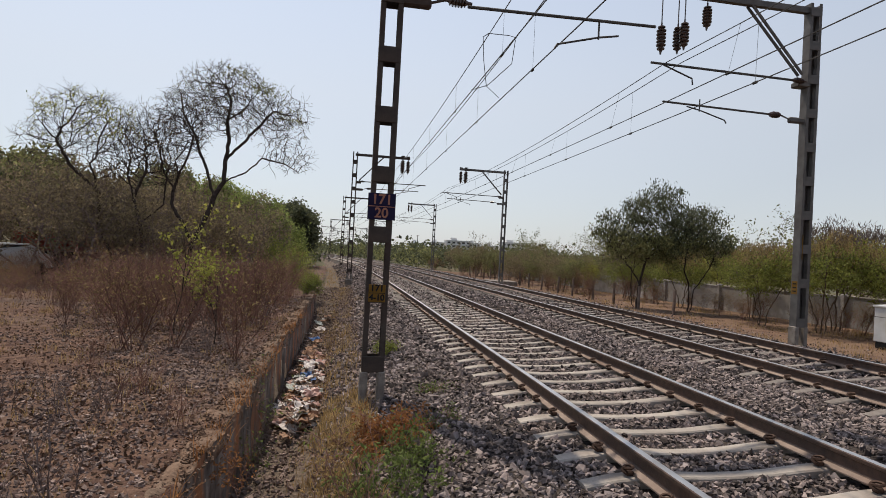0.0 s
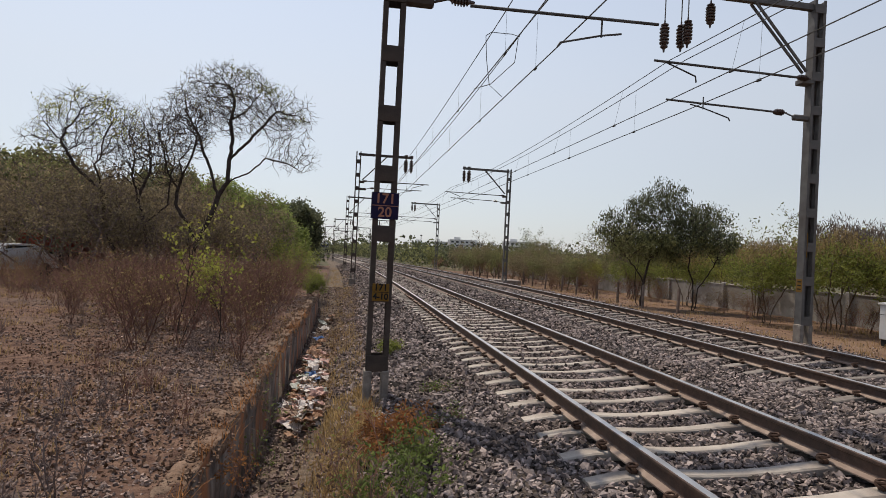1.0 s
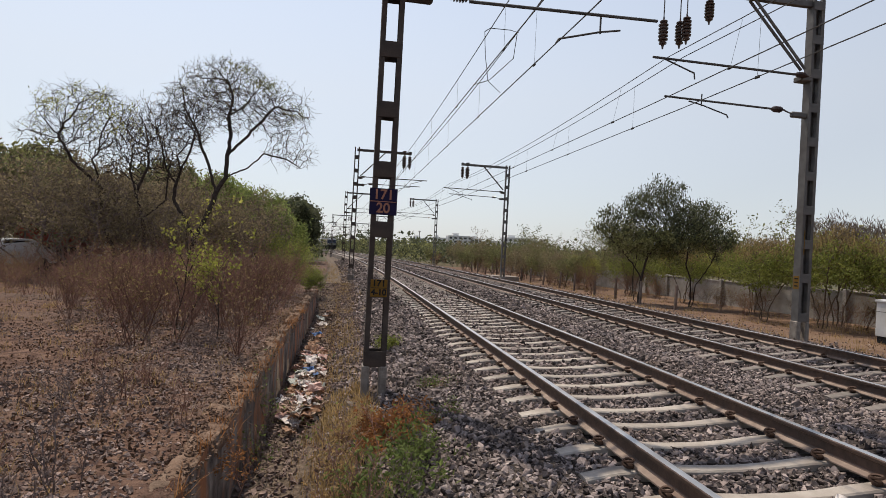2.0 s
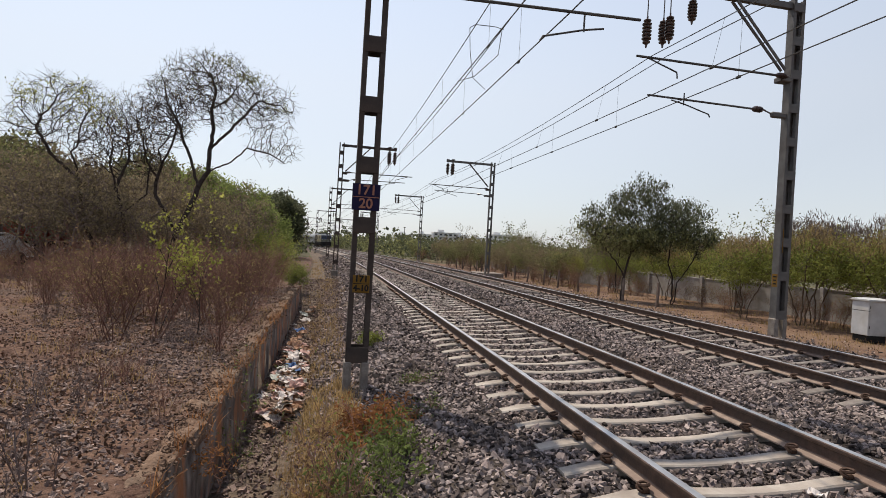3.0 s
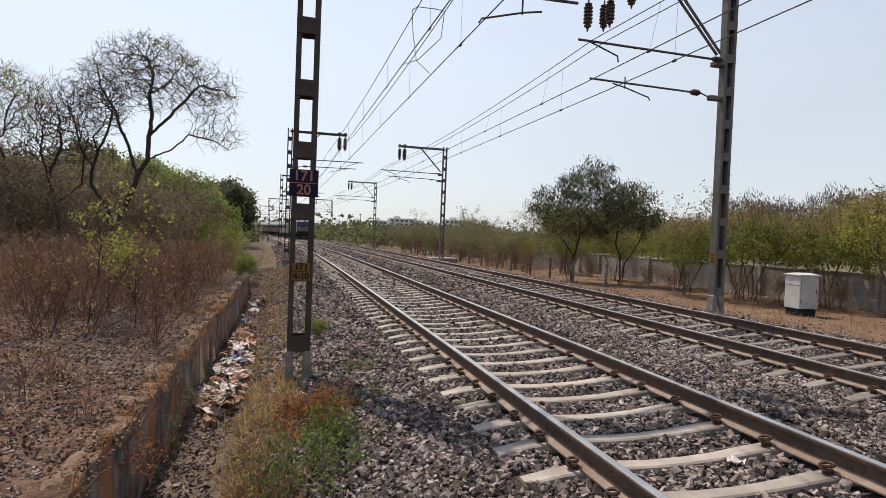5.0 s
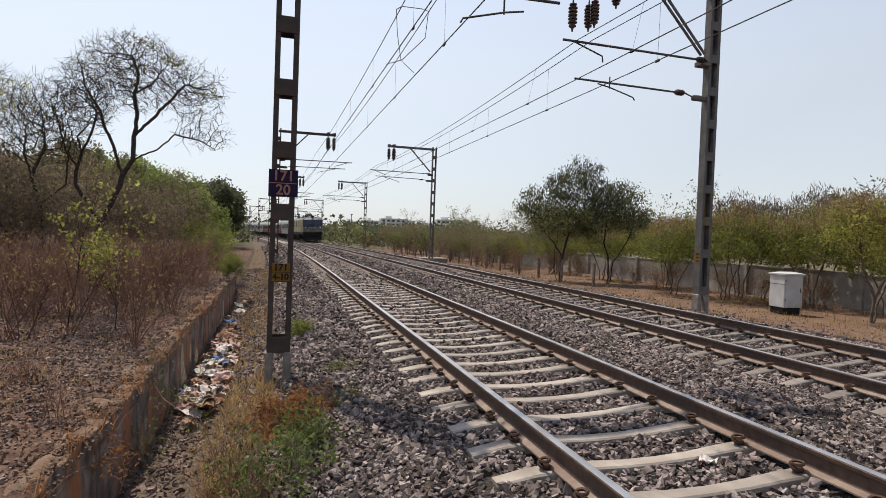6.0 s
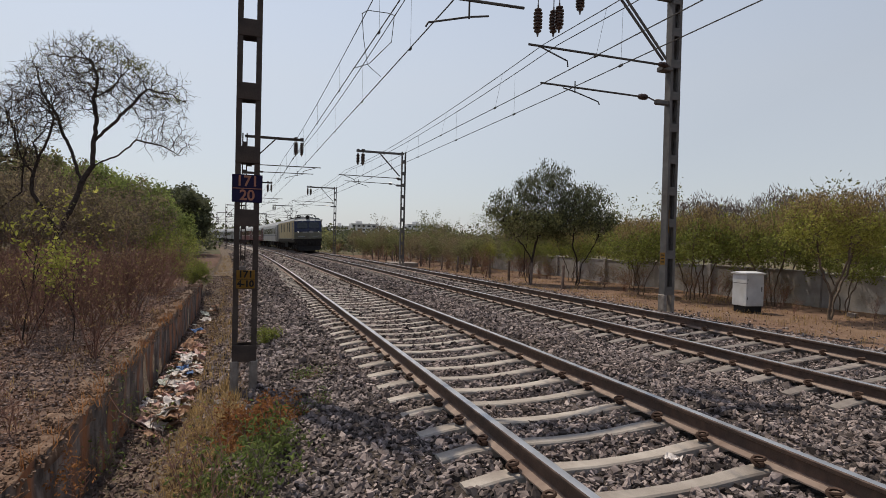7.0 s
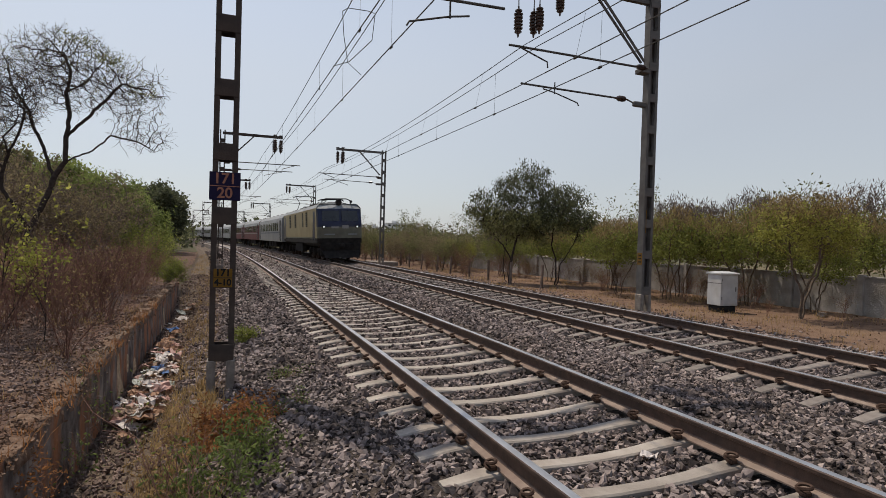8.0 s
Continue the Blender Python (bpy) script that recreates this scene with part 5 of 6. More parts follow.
x, y = clumped(gr, 2600, -3.5, -2.95, 4.4, 9.5, 60, 0.07)
blades("dry_grass", x, y, ground_z(x, y) - 0.02, 0.17, 0.006, M_GRASS, "straw-coloured grass strip between drain and ballast", 6, 0.8)


# ---- trees beyond the far track ----
ROW = "trees along the boundary wall"
PODS = "bare drooping grey twigs and pods"


def thorn_master(i, leaf, top, label):
    """A thin many-stemmed thorn tree, four and a half metres high: leaves below, drooping bare twigs above."""
    r = random.Random(500 + i)
    stems, lobes = [], []
    for k in range(3):
        a = k * 2.1 + r.uniform(-0.4, 0.4)
        c, s = math.cos(a), math.sin(a)
        stems.append([(0.12 * c, 0.12 * s, -0.1), (0.22 * c, 0.22 * s, 0.8), (0.55 * c, 0.55 * s, 1.7), (0.95 * c, 0.95 * s, 2.6)])
        lobes.append(((1.05 * c, 1.05 * s, r.uniform(2.3, 2.8)), (1.15, 1.15, 0.95)))
        lobes.append(((0.6 * c, 0.6 * s, r.uniform(3.3, 3.7)), (0.95, 0.95, 0.85)))
    return crowned("acacia_tree", label, (0, 0, 0), stems, lobes, 700, 500 + i, ROW, M_TWIG_BROWN,
                   [(leaf, 0.9, 0, 3.4, 4800, 0.15, 0.12, 0.5, 0.45, "fine yellow-green leaves"), (top, 0.85, 3.0, 9, 2000, 0.13, 0.20, 2.4, 0.13, PODS)], 0.19, 0.006, 0.22, 0.45, 1, 0.45)


thorn = [thorn_master(0, M_LEAF_YEL, M_TWIG_GREY, "thorny tree with thin yellow-green foliage"), thorn_master(1, M_LEAF_MID, M_TWIG_GREY, "thorny tree with bare drooping grey twigs above green leaves"),
         thorn_master(2, M_LEAF_YEL, M_LEAF_OLIVE, "thorny tree with thin yellow-green foliage"), thorn_master(3, M_LEAF_MID, M_LEAF_DRY, "half-dry brownish thorn tree with drooping pods")]
spots = []
for x, y, s in ((13.2, 18.6, 0.90), (12.6, 20.8, 0.80), (15.0, 16.6, 0.95), (14.9, 19.8, 0.98), (17.8, 17.2, 1.05), (18.6, 14.0, 0.84), (17.4, 21.5, 1.05), (14.4, 23.8, 0.82), (16.9, 25.5, 0.95), (19.5, 20, 1.15),
                (17.8, 11.0, 0.78), (20, 12.4, 0.9), (21, 17, 1.0), (14.0, 28.5, 0.7), (17.4, 30.5, 0.85), (13.6, 33, 0.7), (17.5, 36, 0.8), (13.0, 38.5, 0.65), (19, 34, 0.9), (18.8, 8.2, 0.8), (22, 9.5, 0.95), (20.5, 26, 1.1), (15.6, 14.4, 0.72)):
    spots.append((x, y, float(ground_z(x, y) + drop(y)), s))
strew(thorn, spots, 9, 0.92, 1.06)
crowned("acacia_tree", "small many-stemmed thorn tree on bare red earth", (13.15, 13.0, -0.52),
        [[(0, 0, -0.1), (0.05, 0, 0.7), (-0.3, 0.1, 1.5), (-0.5, 0.1, 2.4)], [(0.08, 0, -0.1), (0.3, 0.1, 0.6), (0.75, 0.1, 1.3), (1.2, 0.2, 2.2)], [(0.02, 0, 0.6), (0.2, -0.3, 1.6), (0.3, -0.4, 2.6)]],
        [((-0.5, 0, 2.7), (0.95, 0.9, 0.9)), ((0.4, 0, 3.1), (1.1, 1.0, 0.75)), ((1.4, 0.2, 2.6), (1.0, 0.9, 0.8))], 1000, 131, ROW, M_TWIG_BROWN,
        [(M_LEAF_YEL, 0.8, 0, 3.1, 6500, 0.13, 0.09, 0.5, 0.45, "fine yellow-green leaves"), (M_LEAF_DRY, 0.9, 2.8, 9, 3800, 0.12, 0.10, 1.2, 0.25, "withered brown leaves in the top")], 0.15, 0.006, 0.16, 0.45)
crowned("leafy_tree", "dark spreading tree with fine drooping leaves beside the line", (11.4, 26.6, -0.55),
        [[(-0.9, 0, -0.1), (-0.78, 0, 1.3), (-0.5, 0, 2.4), (-0.2, 0, 3.8)], [(-0.78, 0, 1.2), (-1.5, 0.2, 2.2), (-2.2, 0.3, 2.9)], [(-0.95, 0.3, -0.1), (-1.1, 0.3, 1.0), (-0.9, 0.3, 2.6)], [(-0.5, 0, 2.3), (0.5, 0, 3.2), (1.1, 0, 4.2)]],
        [((0.1, 0, 5.0), (1.1, 1.2, 1.0)), ((-0.9, 0, 4.3), (1.15, 1.2, 1.05)), ((-2.2, 0.3, 3.6), (1.0, 1.0, 1.0)), ((-1.0, 0, 2.9), (1.7, 1.5, 0.8)), ((1.5, 0, 4.0), (0.95, 1.1, 0.9)), ((0.6, 0, 3.4), (1.2, 1.2, 0.8))], 1900, 121, "dark trees beyond the far track", M_BARK,
        [(M_LEAF_DARK, 0.95, 3.2, 9, 8500, 0.12, 0.17, 1.8, 0.22, "dark fine drooping leaves"), (M_LEAF_HILL, 0.9, 0, 3.5, 6000, 0.16, 0.12, 0.6, 0.45, "lighter green lower leaves")], 0.19, 0.006, 0.19, 0.5, 1, 0.4)
crowned("leafy_tree", "dark crooked tree leaning beside the tall one", (12.55, 25.6, -0.55),
        [[(0, 0, -0.1), (0.0, 0, 1.1), (-0.3, 0, 2.0), (-0.1, 0, 3.2)], [(0.15, 0, -0.1), (0.3, 0.1, 1.0), (0.9, 0.1, 1.8), (1.2, 0, 2.4)]],
        [((0.0, 0, 3.9), (1.2, 1.2, 1.0)), ((1.2, 0, 3.1), (1.0, 1.0, 0.9)), ((-0.9, 0, 2.8), (0.9, 0.9, 0.8)), ((0.8, 0, 4.2), (0.8, 0.8, 0.8))], 1400, 122, "dark trees beyond the far track", M_BARK,
        [(M_LEAF_HILL, 0.7, 0, 3.2, 2600, 0.14, 0.12, 0.6, 0.4, "lighter green lower leaves"), (M_LEAF_DARK, 0.9, 2.4, 9, 4200, 0.13, 0.16, 1.6, 0.24, "dark fine drooping leaves")], 0.2, 0.006, 0.25, 0.4)
aca = [leafy_master("acacia_tree", "olive-green thorn tree in the scrub beyond the line", 4.6, 0.05, m, 6, 0.17, 171 + i, ROW, M_TWIG_BROWN, 2, 0.3, 0.2, LEAFY) for i, m in enumerate((M_LEAF_HILL, M_LEAF_OLIVE, M_LEAF_HILL, M_LEAF_OLIVE))]
far_spots = [(x, y, -0.6, s) for x, y, s in ((24, 12, 0.85), (26, 16, 0.95), (25, 21, 1.0), (24, 27, 1.0), (27, 31, 1.1), (23, 34, 1.05), (28, 24, 1.1), (30, 18, 1.05), (29, 11, 0.95), (25, 40, 1.1), (28, 8, 0.9), (31, 30, 1.2), (24, 47, 1.0), (21, 52, 0.95), (26, 56, 1.1),
                                            (12.4, 44, 0.55), (15.5, 43, 0.65), (12.4, 50, 0.55), (15.6, 50, 0.65), (13.8, 56, 0.62), (19, 46, 0.95), (17, 60, 0.9), (22, 40, 0.95), (18.5, 40, 0.9))]
for i in range(40):
    y = 34 + 54 * random.Random(i).random()
    u = 10.2 + (2.0 + 0.16 * y) * random.Random(i + 50).random()
    p = stand(u, y)
    far_spots.append((p.x, p.y, p.z, 0.58 + 0.004 * (y - 34)))
strew(aca, far_spots, 19, 0.85, 1.15)


# ---- dry undergrowth and the far woods ----
def undergrowth():
    rng = random.Random(44)
    ms = [shrub_master(140 + i, 8, 1.5, M_TWIG_RED if i else M_TWIG_GREY, "dry brown undergrowth beyond the far track", M_LEAF_DRY) for i in range(3)]
    sp = []
    for i in range(60):
        y = 30 + 55 * rng.random()
        x = 9.6 + float(cx(y)) + rng.random() * (3.5 + 0.06 * y)
        sp.append((x, y, float(ground_z(x, y) + drop(y)), rng.uniform(0.7, 1.25)))
    for i in range(34):
        y = 13 + 17 * rng.random()
        sp.append((12.4 + 3.4 * rng.random(), y, -0.5, rng.uniform(0.35, 0.75)))
    strew(ms, sp, 45, 0.85, 1.15, 0.0)


undergrowth()


def far_woods():
    rng = np.random.default_rng(9)
    for k, (mat, n0, label) in enumerate(((M_LEAF_DARK, 260, "distant dark green woods along the horizon"), (M_LEAF_HILL, 200, "distant light green scrub along the line"))):
        tips = []
        for _ in range(n0):
            y = rng.uniform(85, 330)
            if rng.random() < 0.72:
                x = float(cx(y)) + 9.5 + (20 + 0.55 * y) * rng.random() ** 1.8
            else:
                x = float(cx(y)) - 6.0 - 80 * rng.random() ** 1.8
            h = rng.uniform(2.2, 4.6) * (1 + 0.002 * y)
            z0 = float(drop(y)) - 0.5
            for _ in range(34):
                a, r = rng.uniform(0, 6.28), rng.uniform(0, 1) ** 0.5
                tips.append((Vector((x + math.cos(a) * r * h * 0.75, y + math.sin(a) * r * h * 0.75, z0 + h * (0.15 + 0.85 * rng.random() * (1 - 0.6 * r * r)))), None))
        o = leaf_mesh("far_woods", tips, 4, 0.35, 0.5, mat, None, 92 + k, droop=0.0, aspect=0.7)
        tagged(o, label, "woods", kind="stuff")
    tips = []
    for _ in range(240):
        y = rng.uniform(330, 700)
        x = rng.uniform(-0.75, 1.1) * y
        h = rng.uniform(7, 16)
        for _ in range(26):
            a, r = rng.uniform(0, 6.28), rng.uniform(0, 1) ** 0.5
            tips.append((Vector((x + math.cos(a) * r * h * 1.3, y, -1.5 + h * (0.1 + 0.9 * rng.random() * (1 - 0.6 * r * r)))), None))
    o = leaf_mesh("far_woods", tips, 3, 0.9, 2.2, M_LEAF_DARK, None, 99, droop=0.0, aspect=0.7)
    tagged(o, "woods on the low hills at the horizon", "woods", kind="stuff")


far_woods()


# ---- boundary wall, posts, cabinet ----
def boundary_wall():
    e = thing("boundary_wall", Matrix(), "weathered grey concrete panel wall with posts", "wall", kind="structure")
    g = Geo()
    g.box(-0.045, 0.045, 0, 2.4, -0.3, 1.18, bevel=0.008)
    h = Geo()
    h.box(-0.10, 0.10, -0.1, 0.1, -0.3, 1.32, bevel=0.015)
    c = Geo()
    c.box(-0.07, 0.07, 0.02, 2.38, 1.182, 1.24, bevel=0.01)
    panel, post, cope = g.make("wall_panel", M_CONCRETE, e), h.make("wall_post", M_CONCRETE, e), c.make("coping", M_CONCRETE, e)
    rng = random.Random(2)
    for i in range(30):
        y = -4 + i * 2.5
        x = 16.3 + 0.25 * math.sin(y * 0.13)
        z = float(drop(y)) - 0.5 + rng.uniform(-0.03, 0.03)
        m = pose(x, y, z, rng.uniform(-0.6, 0.6), rng.uniform(-1, 1), rng.uniform(-0.6, 0.6))
        for src, name, mm in ((panel, "wall_panel", m @ pose(0, 0.05, 0)), (post, "wall_post", m), (cope, "coping", m @ pose(0, 0.05, 0))):
            if i == 0:
                src.matrix_basis = mm
            else:
                shared(name, src, e, mm)


boundary_wall()


def fence_posts():
    rng = random.Random(6)
    first = None
    for i in range(15):
        y = 23 + i * 2.6
        u = 10.2 + 0.1 * rng.uniform(-1, 1)
        m = Matrix.Translation(stand(u, y, -0.1)) @ pose(0, 0, 0, rng.uniform(-4, 4), rng.uniform(-4, 4), rng.uniform(0, 20))
        if first is None:
            g = Geo()
            g.box(-0.05, 0.05, -0.05, 0.05, 0, 1.15, bevel=0.012)
            first = g.make("fence_post", M_POST)
            first.matrix_basis = m
            tagged(first, "short weathered concrete fence post in dry grass", "fence post", "line of fence posts")
        else:
            copy_thing(first, m)


fence_posts()


def cabinet():
    e = thing("trackside_cabinet", pose(12.2, 15.0, -0.52, 0, 0, -4), "white-painted steel relay cabinet on a dark plinth", "cabinet")
    g = Geo()
    g.box(-0.30, 0.30, -0.27, 0.27, 0.0, 0.20, bevel=0.02)
    g.make("plinth", M_BLACK, e, "dark plinth")
    g = Geo()
    g.box(-0.33, 0.33, -0.30, 0.30, 0.201, 1.18, bevel=0.012)
    g.make("body", M_CABINET, e)
    g = Geo()
    g.box(-0.37, 0.37, -0.34, 0.34, 1.181, 1.235, bevel=0.015)
    g.add([(-0.37, -0.34, 1.235), (0.37, -0.34, 1.235), (0.37, 0.34, 1.235), (-0.37, 0.34, 1.235), (-0.26, 0, 1.285), (0.26, 0, 1.285)], [(0, 1, 5, 4), (1, 2, 5), (2, 3, 4, 5), (3, 0, 4)])
    g.make("lid", M_CABINET, e)
    g = Geo()
    g.box(-0.29, 0.29, -0.312, -0.301, 0.27, 1.12, bevel=0.004)
    d = g.make("door", M_CABINET, e)
    g = Geo()
    g.box(0.21, 0.24, -0.335, -0.313, 0.66, 0.80, bevel=0.005)
    g.make("handle", M_MAST_G, d, "grey steel handle")
    for z in (0.40, 0.98):
        g = Geo()
        g.tube([(-0.293, -0.312, z), (-0.293, -0.312, z + 0.08)], 0.012, 6)
        g.make("hinge", M_MAST_G, d)
    g = Geo()
    g.box(-0.333, 0.333, -0.303, 0.303, 0.90, 0.915)
    g.make("seam_band", M_MAST_G, e)


cabinet()


# ---- litter ----
def litter():
    rng = random.Random(12)
    masters = []
    for i in range(18):
        bm = bmesh.new()
        bmesh.ops.create_grid(bm, x_segments=5, y_segments=5, size=1)
        for v in bm.verts:
            q = v.co * 1.6 + Vector((i * 7.1, 0, 0))
            v.co.z = 0.55 * noise.noise(q) + 0.3 * noise.noise(q * 2.6) + 0.35
            v.co.x += 0.35 * noise.noise(q + Vector((0, 9, 0)))
            v.co.y = v.co.y * 0.75 + 0.35 * noise.noise(q + Vector((0, 0, 9)))
        me = bpy.data.meshes.new("litter")
        ex = bmesh.ops.solidify(bm, geom=bm.faces[:], thickness=0.06)
        bm.to_mesh(me)
        bm.free()
        me.materials.append(LITTER_M[(0, 1, 2, 0, 4, 5, 0, 0, 3, 0, 5, 1, 0, 2, 5, 0, 1, 2)[i]])
        masters.append(me)
    words = ("crumpled white plastic bag", "crumpled pink plastic scrap", "orange food wrapper", "crumpled white plastic bag", "pale green plastic sheet", "dirty brown paper scrap", "crumpled white plastic bag", "crumpled white plastic bag",
             "crumpled blue plastic bag", "white paper scrap", "dirty brown paper scrap", "crumpled pink plastic scrap", "white paper scrap", "orange food wrapper", "dirty brown paper scrap", "white paper scrap", "crumpled pink plastic scrap", "orange food wrapper")
    for i in range(150):
        y = 9.4 + 5.8 * rng.random() if i < 125 else 9 + 14 * rng.random()
        u = -3.92 + rng.gauss(0, 0.17)
        u = min(max(u, -4.25), -3.62)
        k = rng.randrange(18)
        o = new("litter", masters[k])
        s = rng.uniform(0.06, 0.16)
        heap = 0.22 * math.exp(-((u + 3.95) / 0.25) ** 2) * rng.random()
        o.matrix_basis = Matrix.Translation((u, y, float(ground_z(u, y)) + heap + 0.015)) @ pose(0, 0, 0, rng.uniform(-25, 25), rng.uniform(-25, 25), rng.uniform(0, 360)) @ Matrix.Diagonal((s, s, s, 1))
        tagged(o, words[k] + " lying in the drain", "litter", "litter in the drain")
    o = new("litter", masters[0])
    o.matrix_basis = pose(0.30, 4.38, -0.165, 8, 5, 30) @ Matrix.Diagonal((0.07, 0.06, 0.08, 1))
    tagged(o, "crumpled white paper on the ballast between the rails", "litter", "litter in the drain")


litter()


def loose_block(p, s, rz, label, name="stone_block"):
    bm = bmesh.new()
    bmesh.ops.create_cube(bm, size=1)
    bmesh.ops.subdivide_edges(bm, edges=bm.edges[:], cuts=2, use_grid_fill=True)
    for v in bm.verts:
        v.co *= 1 + 0.16 * noise.noise(v.co * 2.3 + Vector(p))
    me = bpy.data.meshes.new(name)
    bm.to_mesh(me)
    bm.free()
    me.materials.append(M_GROUT)
    o = new(name, me)
    o.matrix_basis = pose(*p, 6, 4, rz) @ Matrix.Diagonal((*s, 1))
    return tagged(o, label, "stone")


loose_block((-3.12, 8.55, -0.66), (0.17, 0.17, 0.12), 20, "pale broken concrete block beside the mast foot")
loose_block((14.6, 13.4, -0.46), (0.45, 0.2, 0.12), 30, "flat stone lying on red earth")


# ---- parked vehicles behind the shrubs ----
def car(m):
    e = thing("parked_car", m, "white car parked behind the dry shrubs", "car")
    g = Geo()
    prof = [(-2.0, 0.35), (-2.05, 0.75), (-1.85, 0.92), (-1.0, 1.0), (-0.45, 1.45), (0.9, 1.48), (1.6, 1.05), (2.0, 0.98), (2.05, 0.4)]
    n = len(prof)
    vs = [(x, s * (0.82 - (0.16 if z > 1.2 else 0)), z) for s in (-1, 1) for x, z in prof]
    g.add(vs, [tuple(range(n - 1, -1, -1)), tuple(range(n, 2 * n))] + [(i, (i + 1) % n, n + (i + 1) % n, n + i) for i in range(n)])
    g.make("body", M_CARWHITE, e)
    for s in (-1, 1):
        g = Geo()
        g.add([(-0.75, s * 0.78, 1.08), (1.3, s * 0.78, 1.08), (0.85, s * 0.69, 1.40), (-0.4, s * 0.69, 1.40)], [(0, 1, 2, 3)])
        g.make("side_window", M_GLASS, e)
    for x in (-1.3, 1.3):
        for s in (-1, 1):
            g = Geo()
            g.lathe((x, s * 0.72, 0.32), (0, s, 0), [(0, 0.30), (0.05, 0.32), (0.14, 0.32), (0.16, 0.2)], 14)
            g.make("wheel", M_RUBBER, e)
    return e


car(pose(-18.3, 29.2, -0.5, 0, 0, 68))
car(pose(-20.9, 28.4, -0.45, 0, 0, 160))
tr = thing("tanker_truck", pose(-18.6, 34.8, -0.5, 0, 0, 70), "truck with a dull red rounded tank", "truck")
g = Geo()
g.lathe((-2.2, 0, 1.62), (1, 0, 0), [(0, 0.22), (0.15, 0.55), (0.4, 0.62), (4.0, 0.62), (4.3, 0.55), (4.4, 0.22)], 16)
g.make("tank", M_CARRED, tr, smooth=True)
g = Geo()
g.box(2.3, 3.9, -1.0, 1.0, 0.6, 2.5, bevel=0.15)
g.make("cab", M_CARWHITE, tr)
g = Geo()
g.box(-2.6, 3.8, -0.9, 0.9, 0.7, 1.05, bevel=0.03)
g.make("chassis", M_UNDER, tr)
for x in (-1.6, -0.6, 2.9):
    for s in (-1, 1):
        g = Geo()
        g.lathe((x, s * 0.75, 0.5), (0, s, 0), [(0, 0.45), (0.05, 0.5), (0.25, 0.5), (0.28, 0.3)], 14)
        g.make("wheel", M_RUBBER, tr)


# ---- far houses and a lamp tower ----
def house(x, y, w, d, h, storeys, bays, z=0.8):
    e = thing("far_house", pose(x, y, z), "pale flat-roofed block of flats on the horizon", "house", "far houses")
    g = Geo()
    g.box(-w / 2, w / 2, -d / 2, d / 2, 0, h)
    g.make("wall", M_HOUSE, e)
    g = Geo()
    g.box(-w / 2 - 0.4, w / 2 + 0.4, -d / 2 - 0.4, d / 2 + 0.4, h, h + 0.5)
    r = g.make("roof", M_HOUSE, e)
    g = Geo()
    g.box(-w * 0.3, -w * 0.05, -d * 0.2, d * 0.2, h + 0.5, h + 2.8)
    g.make("stair_head", M_HOUSE, r)
    win = None
    for s in range(storeys):
        for b in range(bays):
            m = pose(-w / 2 + w * (b + 0.5) / bays, -d / 2 - 0.03, h * (s + 0.5) / storeys)
            if win is None:
                g = Geo()
                g.box(-w / bays * 0.28, w / bays * 0.28, -0.05, 0.05, -0.8, 0.8)
                win = g.make("window", M_GLASS, e)
                win.matrix_basis = m
            else:
                shared("window", win, e, m)


for x, w, h, st in ((97, 22, 13.0, 4), (78, 12, 10.5, 3), (112, 10, 11.5, 3), (150, 26, 14.0, 4), (170, 16, 12.5, 3), (60, 14, 9.0, 3), (128, 12, 10.0, 3)):
    house(x, 520, w, 12, h, st, max(3, w // 4))
lt = thing("lamp_tower", pose(58, 500, 1), "thin floodlight tower on the horizon", "tower")
g = Geo()
g.tube([(0, 0, 0), (0, 0, 14.5)], [0.45, 0.25], 8)
g.make("pole", M_MAST_G, lt)
g = Geo()
g.lathe((0, 0, 14.5), (0, 0, 1), [(0, 0.4), (0.1, 1.0), (0.6, 1.0), (0.9, 0.3)], 10)
g.make("lamp_ring", M_MAST_G, lt)


# ---- the train ----
def bogie(parent, yc, axles, wheelbase, r):
    g = Geo()
    for s in (-1, 1):
        g.box(s * 1.02 - 0.08, s * 1.02 + 0.08, yc - wheelbase / 2 - 0.6, yc + wheelbase / 2 + 0.6, r - 0.05, r + 0.30, bevel=0.03)
        for k in range(axles):
            y = yc - wheelbase / 2 + wheelbase * k / (axles - 1)
            g.box(s * 1.12 - 0.10, s * 1.12 + 0.10, y - 0.22, y + 0.22, r - 0.22, r + 0.22, bevel=0.04)
            g.tube([(s * 1.10, y - 0.55, r + 0.02), (s * 1.10, y - 0.55, r + 0.40)], 0.10, 8)
    g.box(-1.0, 1.0, yc - 0.3, yc + 0.3, r - 0.1, r + 0.35, bevel=0.03)
    b = g.make("bogie", M_UNDER, parent)
    for k in range(axles):
        y = yc - wheelbase / 2 + wheelbase * k / (axles - 1)
        for s in (-1, 1):
            w = Geo()
            w.lathe((s * 0.80, y, r), (s, 0, 0), [(-0.02, r + 0.03), (0.01, r + 0.03), (0.02, r), (0.13, r - 0.01), (0.135, r - 0.08), (0.10, r - 0.12), (0.10, 0.14), (0.16, 0.1)], 20)
            w.make("wheel", M_CLIP, b)


